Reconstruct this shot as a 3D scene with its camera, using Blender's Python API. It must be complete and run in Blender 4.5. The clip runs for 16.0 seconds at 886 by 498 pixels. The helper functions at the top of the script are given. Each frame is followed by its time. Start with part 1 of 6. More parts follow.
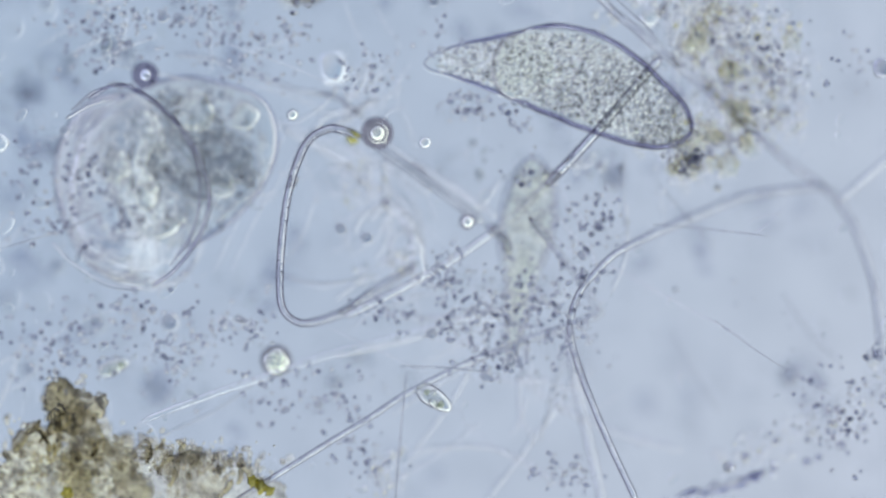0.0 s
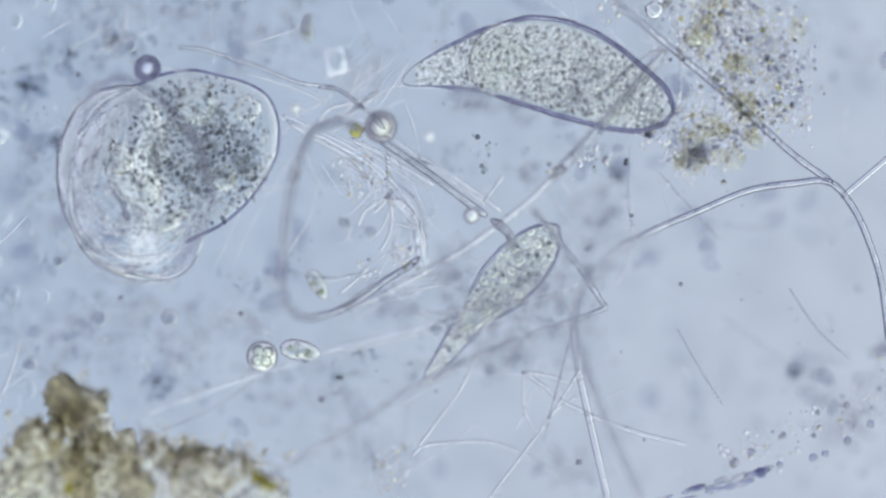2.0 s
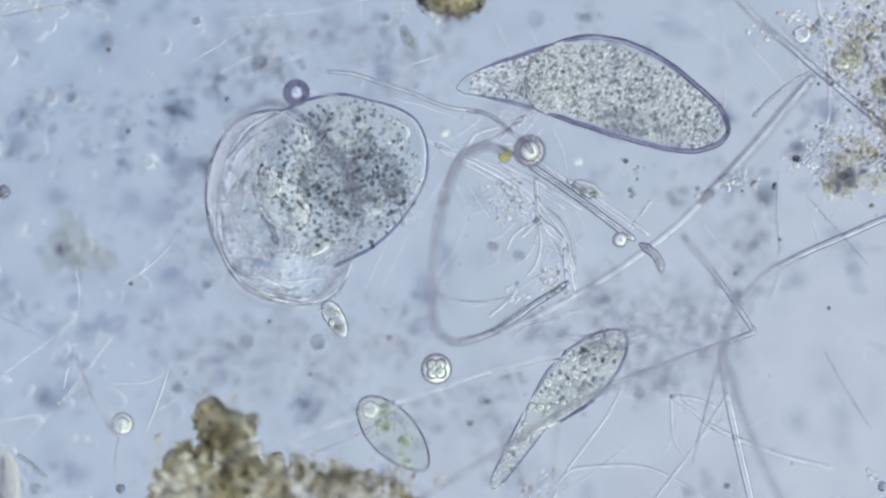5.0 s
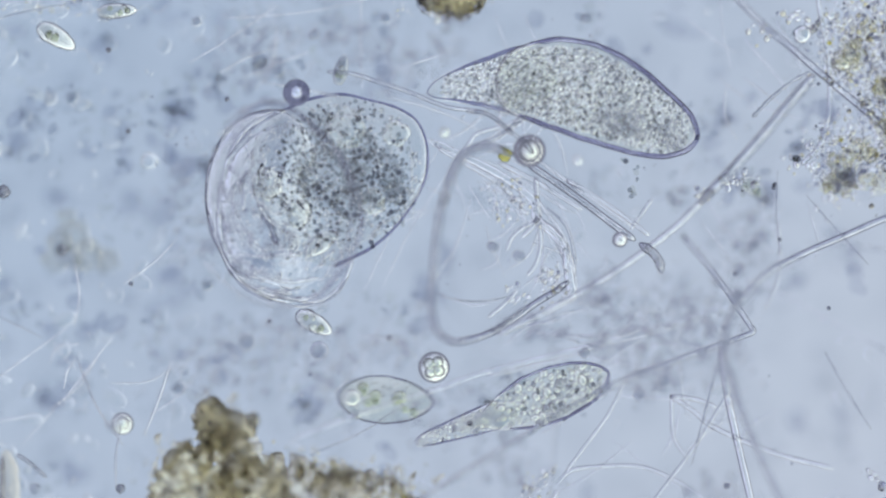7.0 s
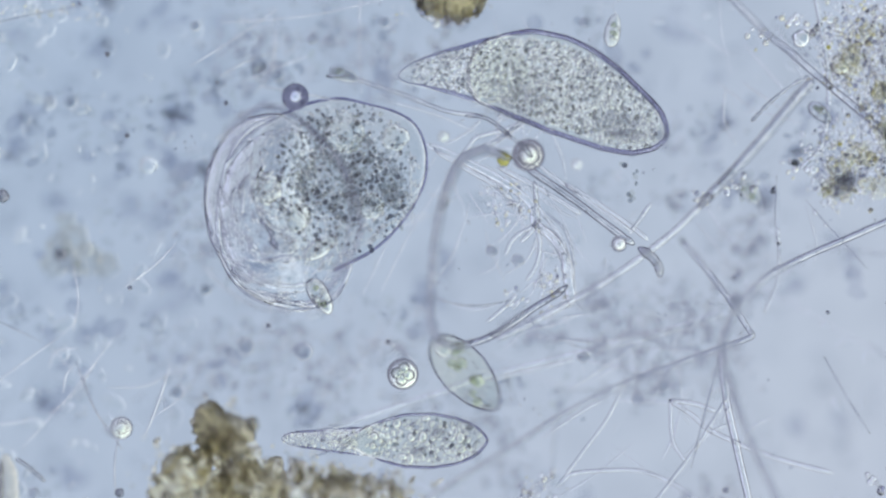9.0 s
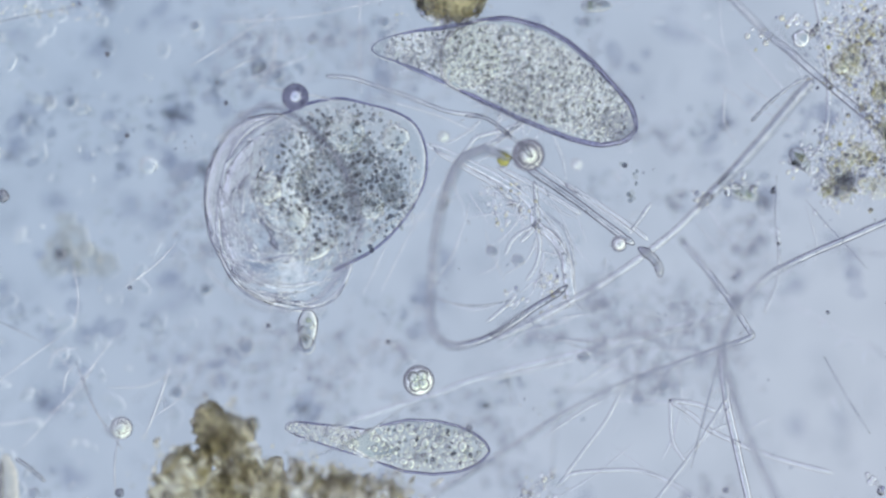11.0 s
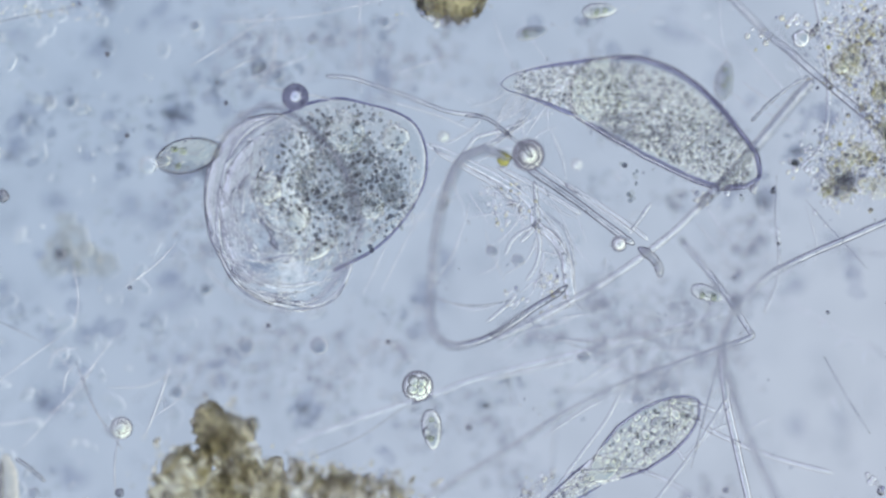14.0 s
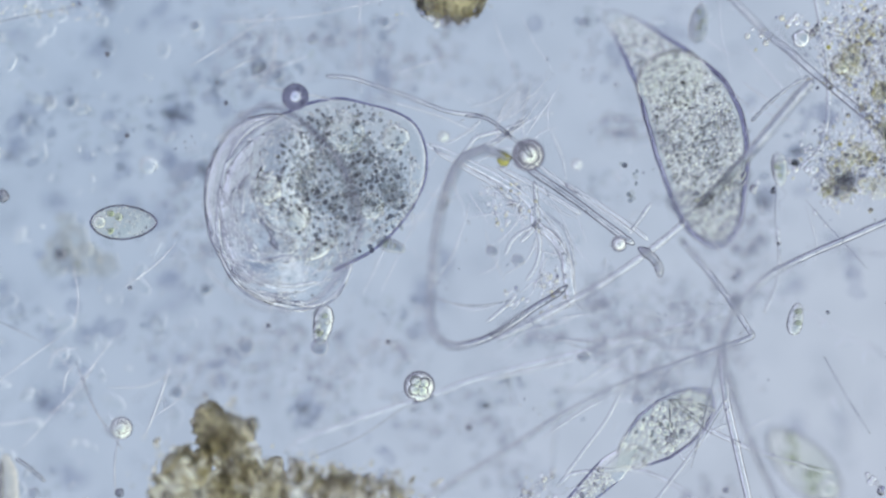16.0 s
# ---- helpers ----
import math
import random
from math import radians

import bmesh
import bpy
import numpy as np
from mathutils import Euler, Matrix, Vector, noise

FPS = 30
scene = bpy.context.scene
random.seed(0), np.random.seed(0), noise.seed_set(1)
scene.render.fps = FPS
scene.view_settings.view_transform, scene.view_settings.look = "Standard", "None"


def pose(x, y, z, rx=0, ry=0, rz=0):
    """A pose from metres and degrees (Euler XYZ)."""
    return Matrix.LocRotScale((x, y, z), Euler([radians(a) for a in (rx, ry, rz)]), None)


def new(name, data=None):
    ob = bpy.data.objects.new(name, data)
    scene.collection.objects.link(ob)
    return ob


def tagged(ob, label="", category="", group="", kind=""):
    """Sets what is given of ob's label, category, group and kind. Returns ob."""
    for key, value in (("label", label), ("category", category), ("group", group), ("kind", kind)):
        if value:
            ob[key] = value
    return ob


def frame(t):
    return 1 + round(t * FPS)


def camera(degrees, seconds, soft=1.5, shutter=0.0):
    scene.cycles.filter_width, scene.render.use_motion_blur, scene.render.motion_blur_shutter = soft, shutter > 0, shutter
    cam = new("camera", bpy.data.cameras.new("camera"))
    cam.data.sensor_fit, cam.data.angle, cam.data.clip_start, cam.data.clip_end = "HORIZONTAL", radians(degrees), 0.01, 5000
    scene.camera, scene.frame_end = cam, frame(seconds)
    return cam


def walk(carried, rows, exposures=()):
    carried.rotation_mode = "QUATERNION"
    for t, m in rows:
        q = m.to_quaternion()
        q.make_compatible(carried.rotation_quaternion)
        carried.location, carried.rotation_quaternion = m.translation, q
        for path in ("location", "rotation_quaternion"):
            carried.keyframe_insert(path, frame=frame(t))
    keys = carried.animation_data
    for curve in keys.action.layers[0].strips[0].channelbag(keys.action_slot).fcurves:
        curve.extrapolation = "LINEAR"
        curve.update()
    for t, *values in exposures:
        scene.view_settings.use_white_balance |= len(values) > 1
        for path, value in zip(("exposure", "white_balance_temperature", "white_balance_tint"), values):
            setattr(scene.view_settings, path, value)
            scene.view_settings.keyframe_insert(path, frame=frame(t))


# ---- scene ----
import collections

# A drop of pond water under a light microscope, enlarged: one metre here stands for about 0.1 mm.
# Divisions of 1/300 m are pixels of the camera's view, u right and v down; things are placed to fit it.
DIV = 300.0
FOCUS = 49.86


def at(u, v, z=0.0):
    return Vector(((u - 784) / DIV, (441 - v) / DIV, z))


# ---- camera: the objective looks straight down; racking the focus lifts or lowers it ----
cam = camera(6, 16.0, soft=2.35, shutter=0.5)
cam.data.dof.use_dof = True
cam.data.dof.focus_distance = FOCUS
cam.data.dof.aperture_fstop = 0.036
walk(cam, [
    (0.0, pose(0.8933, -0.1333, 50.110)),
    (0.3, pose(0.8900, -0.1200, 50.200)),
    (0.5, pose(0.8833, -0.1167, 50.225)),
    (1.0, pose(0.8767, -0.1300, 50.225)),
    (1.1, pose(0.8700, -0.1467, 50.040)),
    (1.2, pose(0.8650, -0.1623, 49.880)),
    (1.4, pose(0.8600, -0.1750, 49.830)),
    (1.5, pose(0.8590, -0.1773, 49.810)),
    (2.0, pose(0.8693, -0.1667, 49.810)),
    (2.5, pose(0.8700, -0.1767, 49.810)),
    (2.8, pose(0.8700, -0.1667, 49.830)),
    (3.0, pose(0.8700, -0.1533, 49.860)),
    (3.2, pose(0.8667, -0.1533, 49.860)),
    (3.3, pose(0.8300, -0.2833, 49.860)),
    (3.4, pose(0.8233, -0.3600, 49.860)),
    (3.5, pose(0.8267, -0.3633, 49.860)),
    (3.8, pose(0.8233, -0.3667, 49.860)),
    (3.9, pose(0.7933, -0.3600, 49.860)),
    (4.0, pose(0.5933, -0.3100, 49.860)),
    (4.1, pose(0.3667, -0.2500, 49.860)),
    (4.2, pose(0.1267, -0.1933, 49.860)),
    (4.3, pose(0.0400, -0.0667, 49.860)),
    (4.4, pose(0.0000, -0.0067, 49.860)),
    (4.5, pose(0.0000, -0.0033, 49.860)),
    (4.6, pose(-0.0050, -0.0200, 49.860)),
    (4.8, pose(-0.0060, -0.0250, 49.860)),
    (8.5, pose(-0.0060, -0.0250, 49.860)),
    (8.8, pose(-0.0020, -0.0067, 49.860)),
    (9.0, pose(0.0000, 0.0000, 49.860)),
    (16.0, pose(0.0000, 0.0000, 49.860)),
])

# ---- light: the lamp field below the slide, an added bright ring round it, and the dim room ----
world = bpy.data.worlds.new("room")
scene.world = world
world.use_nodes = True
world.node_tree.nodes["Background"].inputs["Color"].default_value = (0.22, 0.23, 0.33, 1)
world.node_tree.nodes["Background"].inputs["Strength"].default_value = 1.0


# ---- materials ----
def nodes_of(name):
    m = bpy.data.materials.new(name)
    m.use_nodes = True
    t = m.node_tree
    t.nodes.clear()
    out = t.nodes.new("ShaderNodeOutputMaterial")
    return m, t, out


def node(t, kind, **inputs):
    n = t.nodes.new(kind)
    for k, v in inputs.items():
        n.inputs[k.replace("_", " ")].default_value = v
    return n


def ramp(t, fac, stops):
    r = t.nodes.new("ShaderNodeValToRGB")
    while len(r.color_ramp.elements) < len(stops):
        r.color_ramp.elements.new(0.5)
    for e, (p, c) in zip(r.color_ramp.elements, stops):
        e.position, e.color = p, (*c, 1)
    t.links.new(fac, r.inputs["Fac"])
    return r.outputs["Color"]


def noise_fac(t, scale, detail=3.0, rough=0.6):
    co = t.nodes.new("ShaderNodeTexCoord")
    n = node(t, "ShaderNodeTexNoise", Scale=scale, Detail=detail, Roughness=rough)
    t.links.new(co.outputs["Object"], n.inputs["Vector"])
    return n.outputs["Fac"]


def jelly(name, ior, a, b, scale=6.0, bump=0.0, bump_scale=30.0, kind="ShaderNodeBsdfRefraction"):
    """Clear living matter: bends the light that comes through and takes a little of it, unevenly."""
    m, t, out = nodes_of(name)
    col = ramp(t, noise_fac(t, scale), [(0.3, a), (0.7, b)])
    r = node(t, kind, IOR=ior, Roughness=0.0)
    t.links.new(col, r.inputs["Color"])
    if bump:
        bn = node(t, "ShaderNodeBump", Strength=bump, Distance=0.02)
        t.links.new(noise_fac(t, bump_scale, 4.0), bn.inputs["Height"])
        t.links.new(bn.outputs["Normal"], r.inputs["Normal"])
    t.links.new(r.outputs[0], out.inputs["Surface"])
    return m


def grains(name, ior, stops):
    """Small grains, each of its own colour."""
    m, t, out = nodes_of(name)
    g = t.nodes.new("ShaderNodeNewGeometry")
    col = ramp(t, g.outputs["Random Per Island"], stops)
    r = node(t, "ShaderNodeBsdfRefraction", IOR=ior, Roughness=0.0)
    t.links.new(col, r.inputs["Color"])
    t.links.new(r.outputs[0], out.inputs["Surface"])
    return m


def stain(name, stops, scale):
    """Soft half-clear matter that only dims the light."""
    m, t, out = nodes_of(name)
    col = ramp(t, noise_fac(t, scale), stops)
    r = node(t, "ShaderNodeBsdfTransparent")
    t.links.new(col, r.inputs["Color"])
    t.links.new(r.outputs[0], out.inputs["Surface"])
    return m


def humus(name, stops, scale, ior=1.12, clear=0.65, bump=1.0):
    """Brown plant rot: crumbly, light comes through it coloured and scattered."""
    m, t, out = nodes_of(name)
    g = t.nodes.new("ShaderNodeNewGeometry")
    big, fine = noise_fac(t, scale * 0.45, 3.0, 0.6), noise_fac(t, scale * 2.2, 6.0, 0.75)
    a = t.nodes.new("ShaderNodeMath")
    a.operation = "MULTIPLY_ADD"
    a.inputs[1].default_value = 1.7
    t.links.new(big, a.inputs[0])
    b = t.nodes.new("ShaderNodeMath")
    b.operation = "MULTIPLY_ADD"
    b.inputs[1].default_value = 3.0
    b.inputs[2].default_value = -1.87
    t.links.new(fine, b.inputs[0])
    t.links.new(b.outputs[0], a.inputs[2])
    c = t.nodes.new("ShaderNodeMath")
    c.operation = "MULTIPLY_ADD"
    c.inputs[1].default_value = 0.16
    t.links.new(g.outputs["Random Per Island"], c.inputs[0])
    t.links.new(a.outputs[0], c.inputs[2])
    col = ramp(t, c.outputs[0], stops)
    tl, df = node(t, "ShaderNodeBsdfTranslucent"), node(t, "ShaderNodeBsdfDiffuse")
    rf = node(t, "ShaderNodeBsdfRefraction", IOR=ior, Roughness=0.0)
    bn = node(t, "ShaderNodeBump", Strength=bump, Distance=0.06)
    t.links.new(noise_fac(t, scale * 1.4, 5.0, 0.7), bn.inputs["Height"])
    t.links.new(bn.outputs["Normal"], rf.inputs["Normal"])
    for n in (tl, df, rf):
        t.links.new(col, n.inputs["Color"])
    m1, m2 = node(t, "ShaderNodeMixShader", Fac=0.35), node(t, "ShaderNodeMixShader", Fac=clear)
    t.links.new(tl.outputs[0], m1.inputs[1])
    t.links.new(df.outputs[0], m1.inputs[2])
    t.links.new(m1.outputs[0], m2.inputs[1])
    t.links.new(rf.outputs[0], m2.inputs[2])
    t.links.new(m2.outputs[0], out.inputs["Surface"])
    return m


def pigment(name, stops):
    """Grains that only dim the light, each to its own degree."""
    m, t, out = nodes_of(name)
    g = t.nodes.new("ShaderNodeNewGeometry")
    r = node(t, "ShaderNodeBsdfTransparent")
    t.links.new(ramp(t, g.outputs["Random Per Island"], stops), r.inputs["Color"])
    t.links.new(r.outputs[0], out.inputs["Surface"])
    return m


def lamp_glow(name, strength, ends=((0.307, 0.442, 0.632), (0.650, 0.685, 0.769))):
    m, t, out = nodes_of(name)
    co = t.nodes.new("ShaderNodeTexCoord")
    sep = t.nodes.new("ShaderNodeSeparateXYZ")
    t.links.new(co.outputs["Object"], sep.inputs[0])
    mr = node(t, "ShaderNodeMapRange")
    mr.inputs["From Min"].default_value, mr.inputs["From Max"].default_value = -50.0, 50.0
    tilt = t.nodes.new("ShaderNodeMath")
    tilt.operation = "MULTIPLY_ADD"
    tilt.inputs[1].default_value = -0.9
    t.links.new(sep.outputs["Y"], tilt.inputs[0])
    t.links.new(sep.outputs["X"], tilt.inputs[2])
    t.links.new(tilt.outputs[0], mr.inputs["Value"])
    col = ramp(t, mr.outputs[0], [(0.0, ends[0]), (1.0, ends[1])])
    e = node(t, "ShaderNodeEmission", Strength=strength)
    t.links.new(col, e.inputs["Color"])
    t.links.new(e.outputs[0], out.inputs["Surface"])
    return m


# Lamp emission graded from dim blue up-left to brighter lavender, fitting the view's tones.
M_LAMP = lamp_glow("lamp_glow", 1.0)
# Ring added to brighten refracted edges; stronger up-left so one side lights.
M_RING = lamp_glow("fringe_glow", 1.52, ((0.96, 1.03, 1.02), (0.53, 0.57, 0.79)))
M_SLIDE = stain("slide_glass", [(0.25, (0.90, 0.905, 0.915)), (0.5, (0.96, 0.965, 0.97)), (0.75, (1, 1, 1))], 3.2)
GLASS = "ShaderNodeBsdfGlass"
M_PELLICLE = jelly("pellicle", 1.07, (0.985, 0.985, 0.965), (0.995, 0.995, 0.98), 7.0, 0.05, 18.0, GLASS)
M_CYTOPLASM = jelly("cytoplasm", 0.95, (0.978, 0.984, 0.97), (0.992, 0.996, 0.985), 8.0, 0.06, 16.0, GLASS)
# Absorbing violet tint that puts the dark edge outline of clear bodies into colour.
M_OUTLINE = jelly("pellicle_rim", 1.08, (0.50, 0.50, 0.63), (0.68, 0.68, 0.79), 5.0)
M_CYTOPLASM_THIN = jelly("thin_cytoplasm", 0.9, (0.975, 0.98, 0.96), (0.995, 0.995, 0.98), 8.0, 0.06, 16.0, GLASS)
M_PELLICLE_THIN = jelly("thin_pellicle", 1.17, (0.98, 0.985, 0.96), (0.995, 0.995, 0.98), 9.0, 0.05, 24.0, GLASS)
M_NECK = jelly("neck_pellicle", 1.05, (0.98, 0.985, 0.96), (0.995, 0.995, 0.98), 9.0, 0.1, 24.0)
M_SHELL = jelly("shell_body", 1.022, (0.92, 0.925, 0.92), (0.985, 0.985, 0.975), 9.0, 0.5, 14.0)
M_SAC = jelly("sac_membrane", 1.045, (0.96, 0.962, 0.965), (1, 1, 1), 9.0, 1.0, 18.0)
M_LOBE = jelly("inner_membrane", 1.04, (0.97, 0.972, 0.975), (1, 1, 1), 6.0, 1.0, 20.0)
M_GRAIN = grains("cell_grains", 1.14, [(0.0, (0.62, 0.63, 0.65)), (0.14, (0.84, 0.85, 0.85)), (0.24, (0.99, 0.99, 0.985)), (1.0, (1, 1, 1))])
M_DROPLET = grains("cell_droplets", 1.13, [(0.0, (0.70, 0.70, 0.74)), (0.16, (0.88, 0.885, 0.88)), (0.24, (0.99, 0.99, 0.96)), (1.0, (1, 1, 0.985))])
M_GRAIN_DARK = pigment("dark_grains", [(0.0, (0.50, 0.50, 0.54)), (0.45, (0.76, 0.775, 0.785)), (1.0, (0.96, 0.96, 0.945))])
M_SPARK = grains("ciliate_grains", 1.098, [(0.0, (0.66, 0.67, 0.69)), (0.14, (0.90, 0.905, 0.90)), (0.2, (1, 1, 0.995)), (1.0, (1, 1, 1))])
M_SPARK_DARK = pigment("ciliate_dark_grains", [(0.0, (0.66, 0.665, 0.69)), (0.5, (0.85, 0.855, 0.85)), (1.0, (0.95, 0.95, 0.93))])
M_VACUOLE = jelly("vacuole", 1.09, (0.975, 0.98, 0.955), (1, 1, 0.99), 20.0)
M_VACUOLE_SOFT = jelly("soft_vacuole", 1.05, (0.97, 0.975, 0.955), (1, 1, 0.99), 14.0, 0.5, 20.0)
M_FOOD = jelly("food_vacuole", 1.07, (0.76, 0.79, 0.70), (0.93, 0.945, 0.88), 26.0, 0.4, 30.0)
M_SPECK = jelly("dark_speck", 1.12, (0.44, 0.45, 0.50), (0.70, 0.70, 0.72), 30.0)
M_SPORE = jelly("spore", 1.05, (0.70, 0.71, 0.75), (0.86, 0.87, 0.89), 20.0, 0.3, 40.0)
M_MASS = jelly("food_mass", 1.01, (0.80, 0.80, 0.815), (0.965, 0.965, 0.955), 16.0, 0.8, 22.0)
M_HYPHA = jelly("hypha", 1.16, (0.955, 0.96, 0.965), (1, 1, 0.995), 14.0, 0.12, 30.0)
M_HYPHA_DARK = jelly("dark_hypha", 1.24, (0.72, 0.735, 0.76), (0.94, 0.945, 0.945), 10.0, 0.25, 25.0)
M_HYPHA_GREY = jelly("grey_hypha", 1.27, (0.82, 0.835, 0.87), (0.97, 0.975, 0.97), 7.0, 0.2, 25.0)
M_HYPHA_PALE = jelly("pale_hypha", 1.085, (0.985, 0.99, 0.99), (1, 1, 1), 14.0, 0.1, 30.0)
M_FOLD = jelly("membrane_fold", 1.16, (0.94, 0.945, 0.955), (1, 1, 1), 8.0, 0.3, 14.0)
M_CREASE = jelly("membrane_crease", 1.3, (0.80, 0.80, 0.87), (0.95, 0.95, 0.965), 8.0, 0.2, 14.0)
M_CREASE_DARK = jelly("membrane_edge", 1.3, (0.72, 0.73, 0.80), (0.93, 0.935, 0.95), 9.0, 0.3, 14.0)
M_STEM = jelly("plant_stem", 1.025, (0.91, 0.88, 0.82), (0.99, 0.97, 0.93), 9.0, 0.5, 14.0)
M_SNOUT = jelly("snout_pellicle", 1.018, (0.98, 0.985, 0.97), (0.995, 0.998, 0.985), 8.0, 0.06, 16.0)
M_PATCH = jelly("dim_slime", 1.01, (0.90, 0.89, 0.86), (0.99, 0.985, 0.97), 7.0, 0.6, 12.0)
M_DRIFT = pigment("drifting_flecks", [(0.0, (0.86, 0.87, 0.895)), (0.4, (0.94, 0.945, 0.95)), (1.0, (0.99, 0.99, 0.98))])
M_LOOP = jelly("looped_hypha", 1.3, (0.74, 0.755, 0.80), (0.93, 0.935, 0.94), 7.0, 0.2, 25.0)
M_SWIM_DARK = jelly("dark_flagellate_body", 1.09, (0.62, 0.64, 0.67), (0.86, 0.87, 0.87), 14.0, 0.3, 20.0)
M_TIP = jelly("dark_tip", 1.18, (0.68, 0.69, 0.72), (0.87, 0.875, 0.88), 12.0, 0.2, 25.0)
M_FIBRE = jelly("fine_fibre", 1.115, (0.96, 0.96, 0.97), (1, 1, 1), 12.0)
M_CYST = jelly("cyst_wall", 1.13, (0.95, 0.965, 0.92), (0.99, 1.0, 0.97), 20.0)
M_CYST_BRIGHT = jelly("bright_cyst", 1.21, (0.97, 0.98, 0.94), (1, 1, 0.98), 20.0)
M_CYST_CLEAR = jelly("clear_crystal", 1.04, (0.97, 0.98, 0.98), (1, 1, 1), 20.0)
M_CRYSTAL = jelly("square_crystal", 1.062, (0.96, 0.97, 0.975), (0.99, 0.995, 1), 20.0)
M_OIL = jelly("oil_drop", 1.65, (0.80, 0.83, 0.92), (0.97, 0.98, 1), 4.0)
M_SWIM = jelly("flagellate_body", 1.12, (0.82, 0.84, 0.82), (0.96, 0.965, 0.95), 14.0, 0.3, 20.0)
M_GREEN = humus("green_plastid", [(0.2, (0.74, 0.72, 0.32)), (0.8, (0.96, 0.93, 0.58))], 18.0, 1.1, 0.95)
M_BROWN = humus("brown_humus", [(0.11, (0.26, 0.245, 0.21)), (0.29, (0.54, 0.51, 0.44)), (0.45, (0.84, 0.80, 0.69)), (0.59, (0.985, 0.96, 0.86)), (0.8, (1.0, 0.975, 0.83))], 15.0, 1.09, 0.95, 1.0)
M_LITTER = humus("grey_litter", [(0.0, (0.42, 0.41, 0.395)), (0.18, (0.69, 0.67, 0.635)), (0.38, (0.89, 0.87, 0.82)), (0.6, (0.985, 0.97, 0.915))], 20.0, 1.07, 0.97, 1.0)
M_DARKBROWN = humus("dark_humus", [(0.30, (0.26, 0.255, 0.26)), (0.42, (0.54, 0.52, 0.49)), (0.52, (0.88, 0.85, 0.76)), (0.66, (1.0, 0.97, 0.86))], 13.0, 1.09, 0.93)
M_YELLOW = grains("yellow_grains", 1.13, [(0.0, (0.58, 0.59, 0.65)), (0.08, (0.80, 0.81, 0.85)), (0.14, (0.96, 0.94, 0.82)), (0.22, (0.99, 0.98, 0.93)), (0.45, (0.995, 0.995, 0.985)), (1.0, (1, 1, 1))])
M_BLUE = jelly("blue_green_sheath", 1.12, (0.58, 0.59, 0.74), (0.96, 0.96, 0.93), 9.0, 0.4, 20.0)
M_GERM = grains("bacteria", 1.24, [(0.0, (0.66, 0.68, 0.75)), (0.4, (0.88, 0.90, 0.94)), (1.0, (1, 1, 0.99))])
M_SMUDGE = stain("slime", [(0.3, (0.84, 0.85, 0.885)), (0.7, (0.97, 0.97, 0.98))], 6.0)
M_HAZE = stain("clear_slime", [(0.3, (0.935, 0.94, 0.95)), (0.7, (1, 1, 1))], 9.0)
M_MOTE = grains("clear_motes", 1.02, [(0.0, (0.93, 0.935, 0.94)), (0.5, (1, 1, 0.995)), (1.0, (1, 1, 1))])
M_FLOC = jelly("yellow_slime", 1.02, (0.94, 0.93, 0.87), (1, 1, 0.98), 7.0, 0.8, 12.0)


# ---- building blocks ----
def part(name, bm, material, parent=None, label="", smooth=True):
    me = bpy.data.meshes.new(name)
    if smooth:
        for f in bm.faces:
            f.smooth = True
    bm.to_mesh(me)
    bm.free()
    me.materials.append(material)
    ob = new(name, me)
    if parent:
        ob.parent = parent
    if label:
        ob["label"] = label
    return ob


def thing(name, label, category, place=(0, 0, 0), group="", kind=""):
    ob = new(name)
    ob.empty_display_size = 0.05
    ob.location = place
    return tagged(ob, label, category, group, kind)


def spline(points, n):
    """Points along a smooth line through the given ones."""
    p = [Vector(q) for q in points]
    p = [2 * p[0] - p[1]] + p + [2 * p[-1] - p[-2]]
    out = []
    for i in range(1, len(p) - 2):
        for k in range(n):
            s = k / n
            out.append(0.5 * (2 * p[i] + (p[i + 1] - p[i - 1]) * s + (2 * p[i - 1] - 5 * p[i] + 4 * p[i + 1] - p[i + 2]) * s * s
                              + (3 * p[i] - p[i - 1] - 3 * p[i + 1] + p[i + 2]) * s ** 3))
    return out + [p[-2]]


def tube(bm, line, radii, sides=10, flat=1.0):
    """A round or flattened tube with closed, rounded ends along a line."""
    n = len(line)
    rings = []
    for i, c in enumerate(line):
        d = (line[min(i + 1, n - 1)] - line[max(i - 1, 0)]).normalized()
        a = d.cross(Vector((0, 0, 1)))
        a = a.normalized() if a.length > 1e-6 else Vector((1, 0, 0))
        b = a.cross(d)
        r = radii[i]
        rings.append([bm.verts.new(c + a * (r * math.cos(w)) + b * (r * flat * math.sin(w)))
                      for w in (2 * math.pi * k / sides for k in range(sides))])
    for r0, r1 in zip(rings, rings[1:]):
        for k in range(sides):
            bm.faces.new((r0[k], r0[(k + 1) % sides], r1[(k + 1) % sides], r1[k]))
    for ring, end, sign in ((rings[0], line[0] - (line[1] - line[0]).normalized() * radii[0] * 0.6, 1),
                            (rings[-1], line[-1] + (line[-1] - line[-2]).normalized() * radii[-1] * 0.6, -1)):
        tip = bm.verts.new(end)
        for k in range(sides):
            f = (ring[(k + 1) % sides], ring[k], tip)
            bm.faces.new(f if sign > 0 else f[::-1])
    bmesh.ops.recalc_face_normals(bm, faces=bm.faces[:])


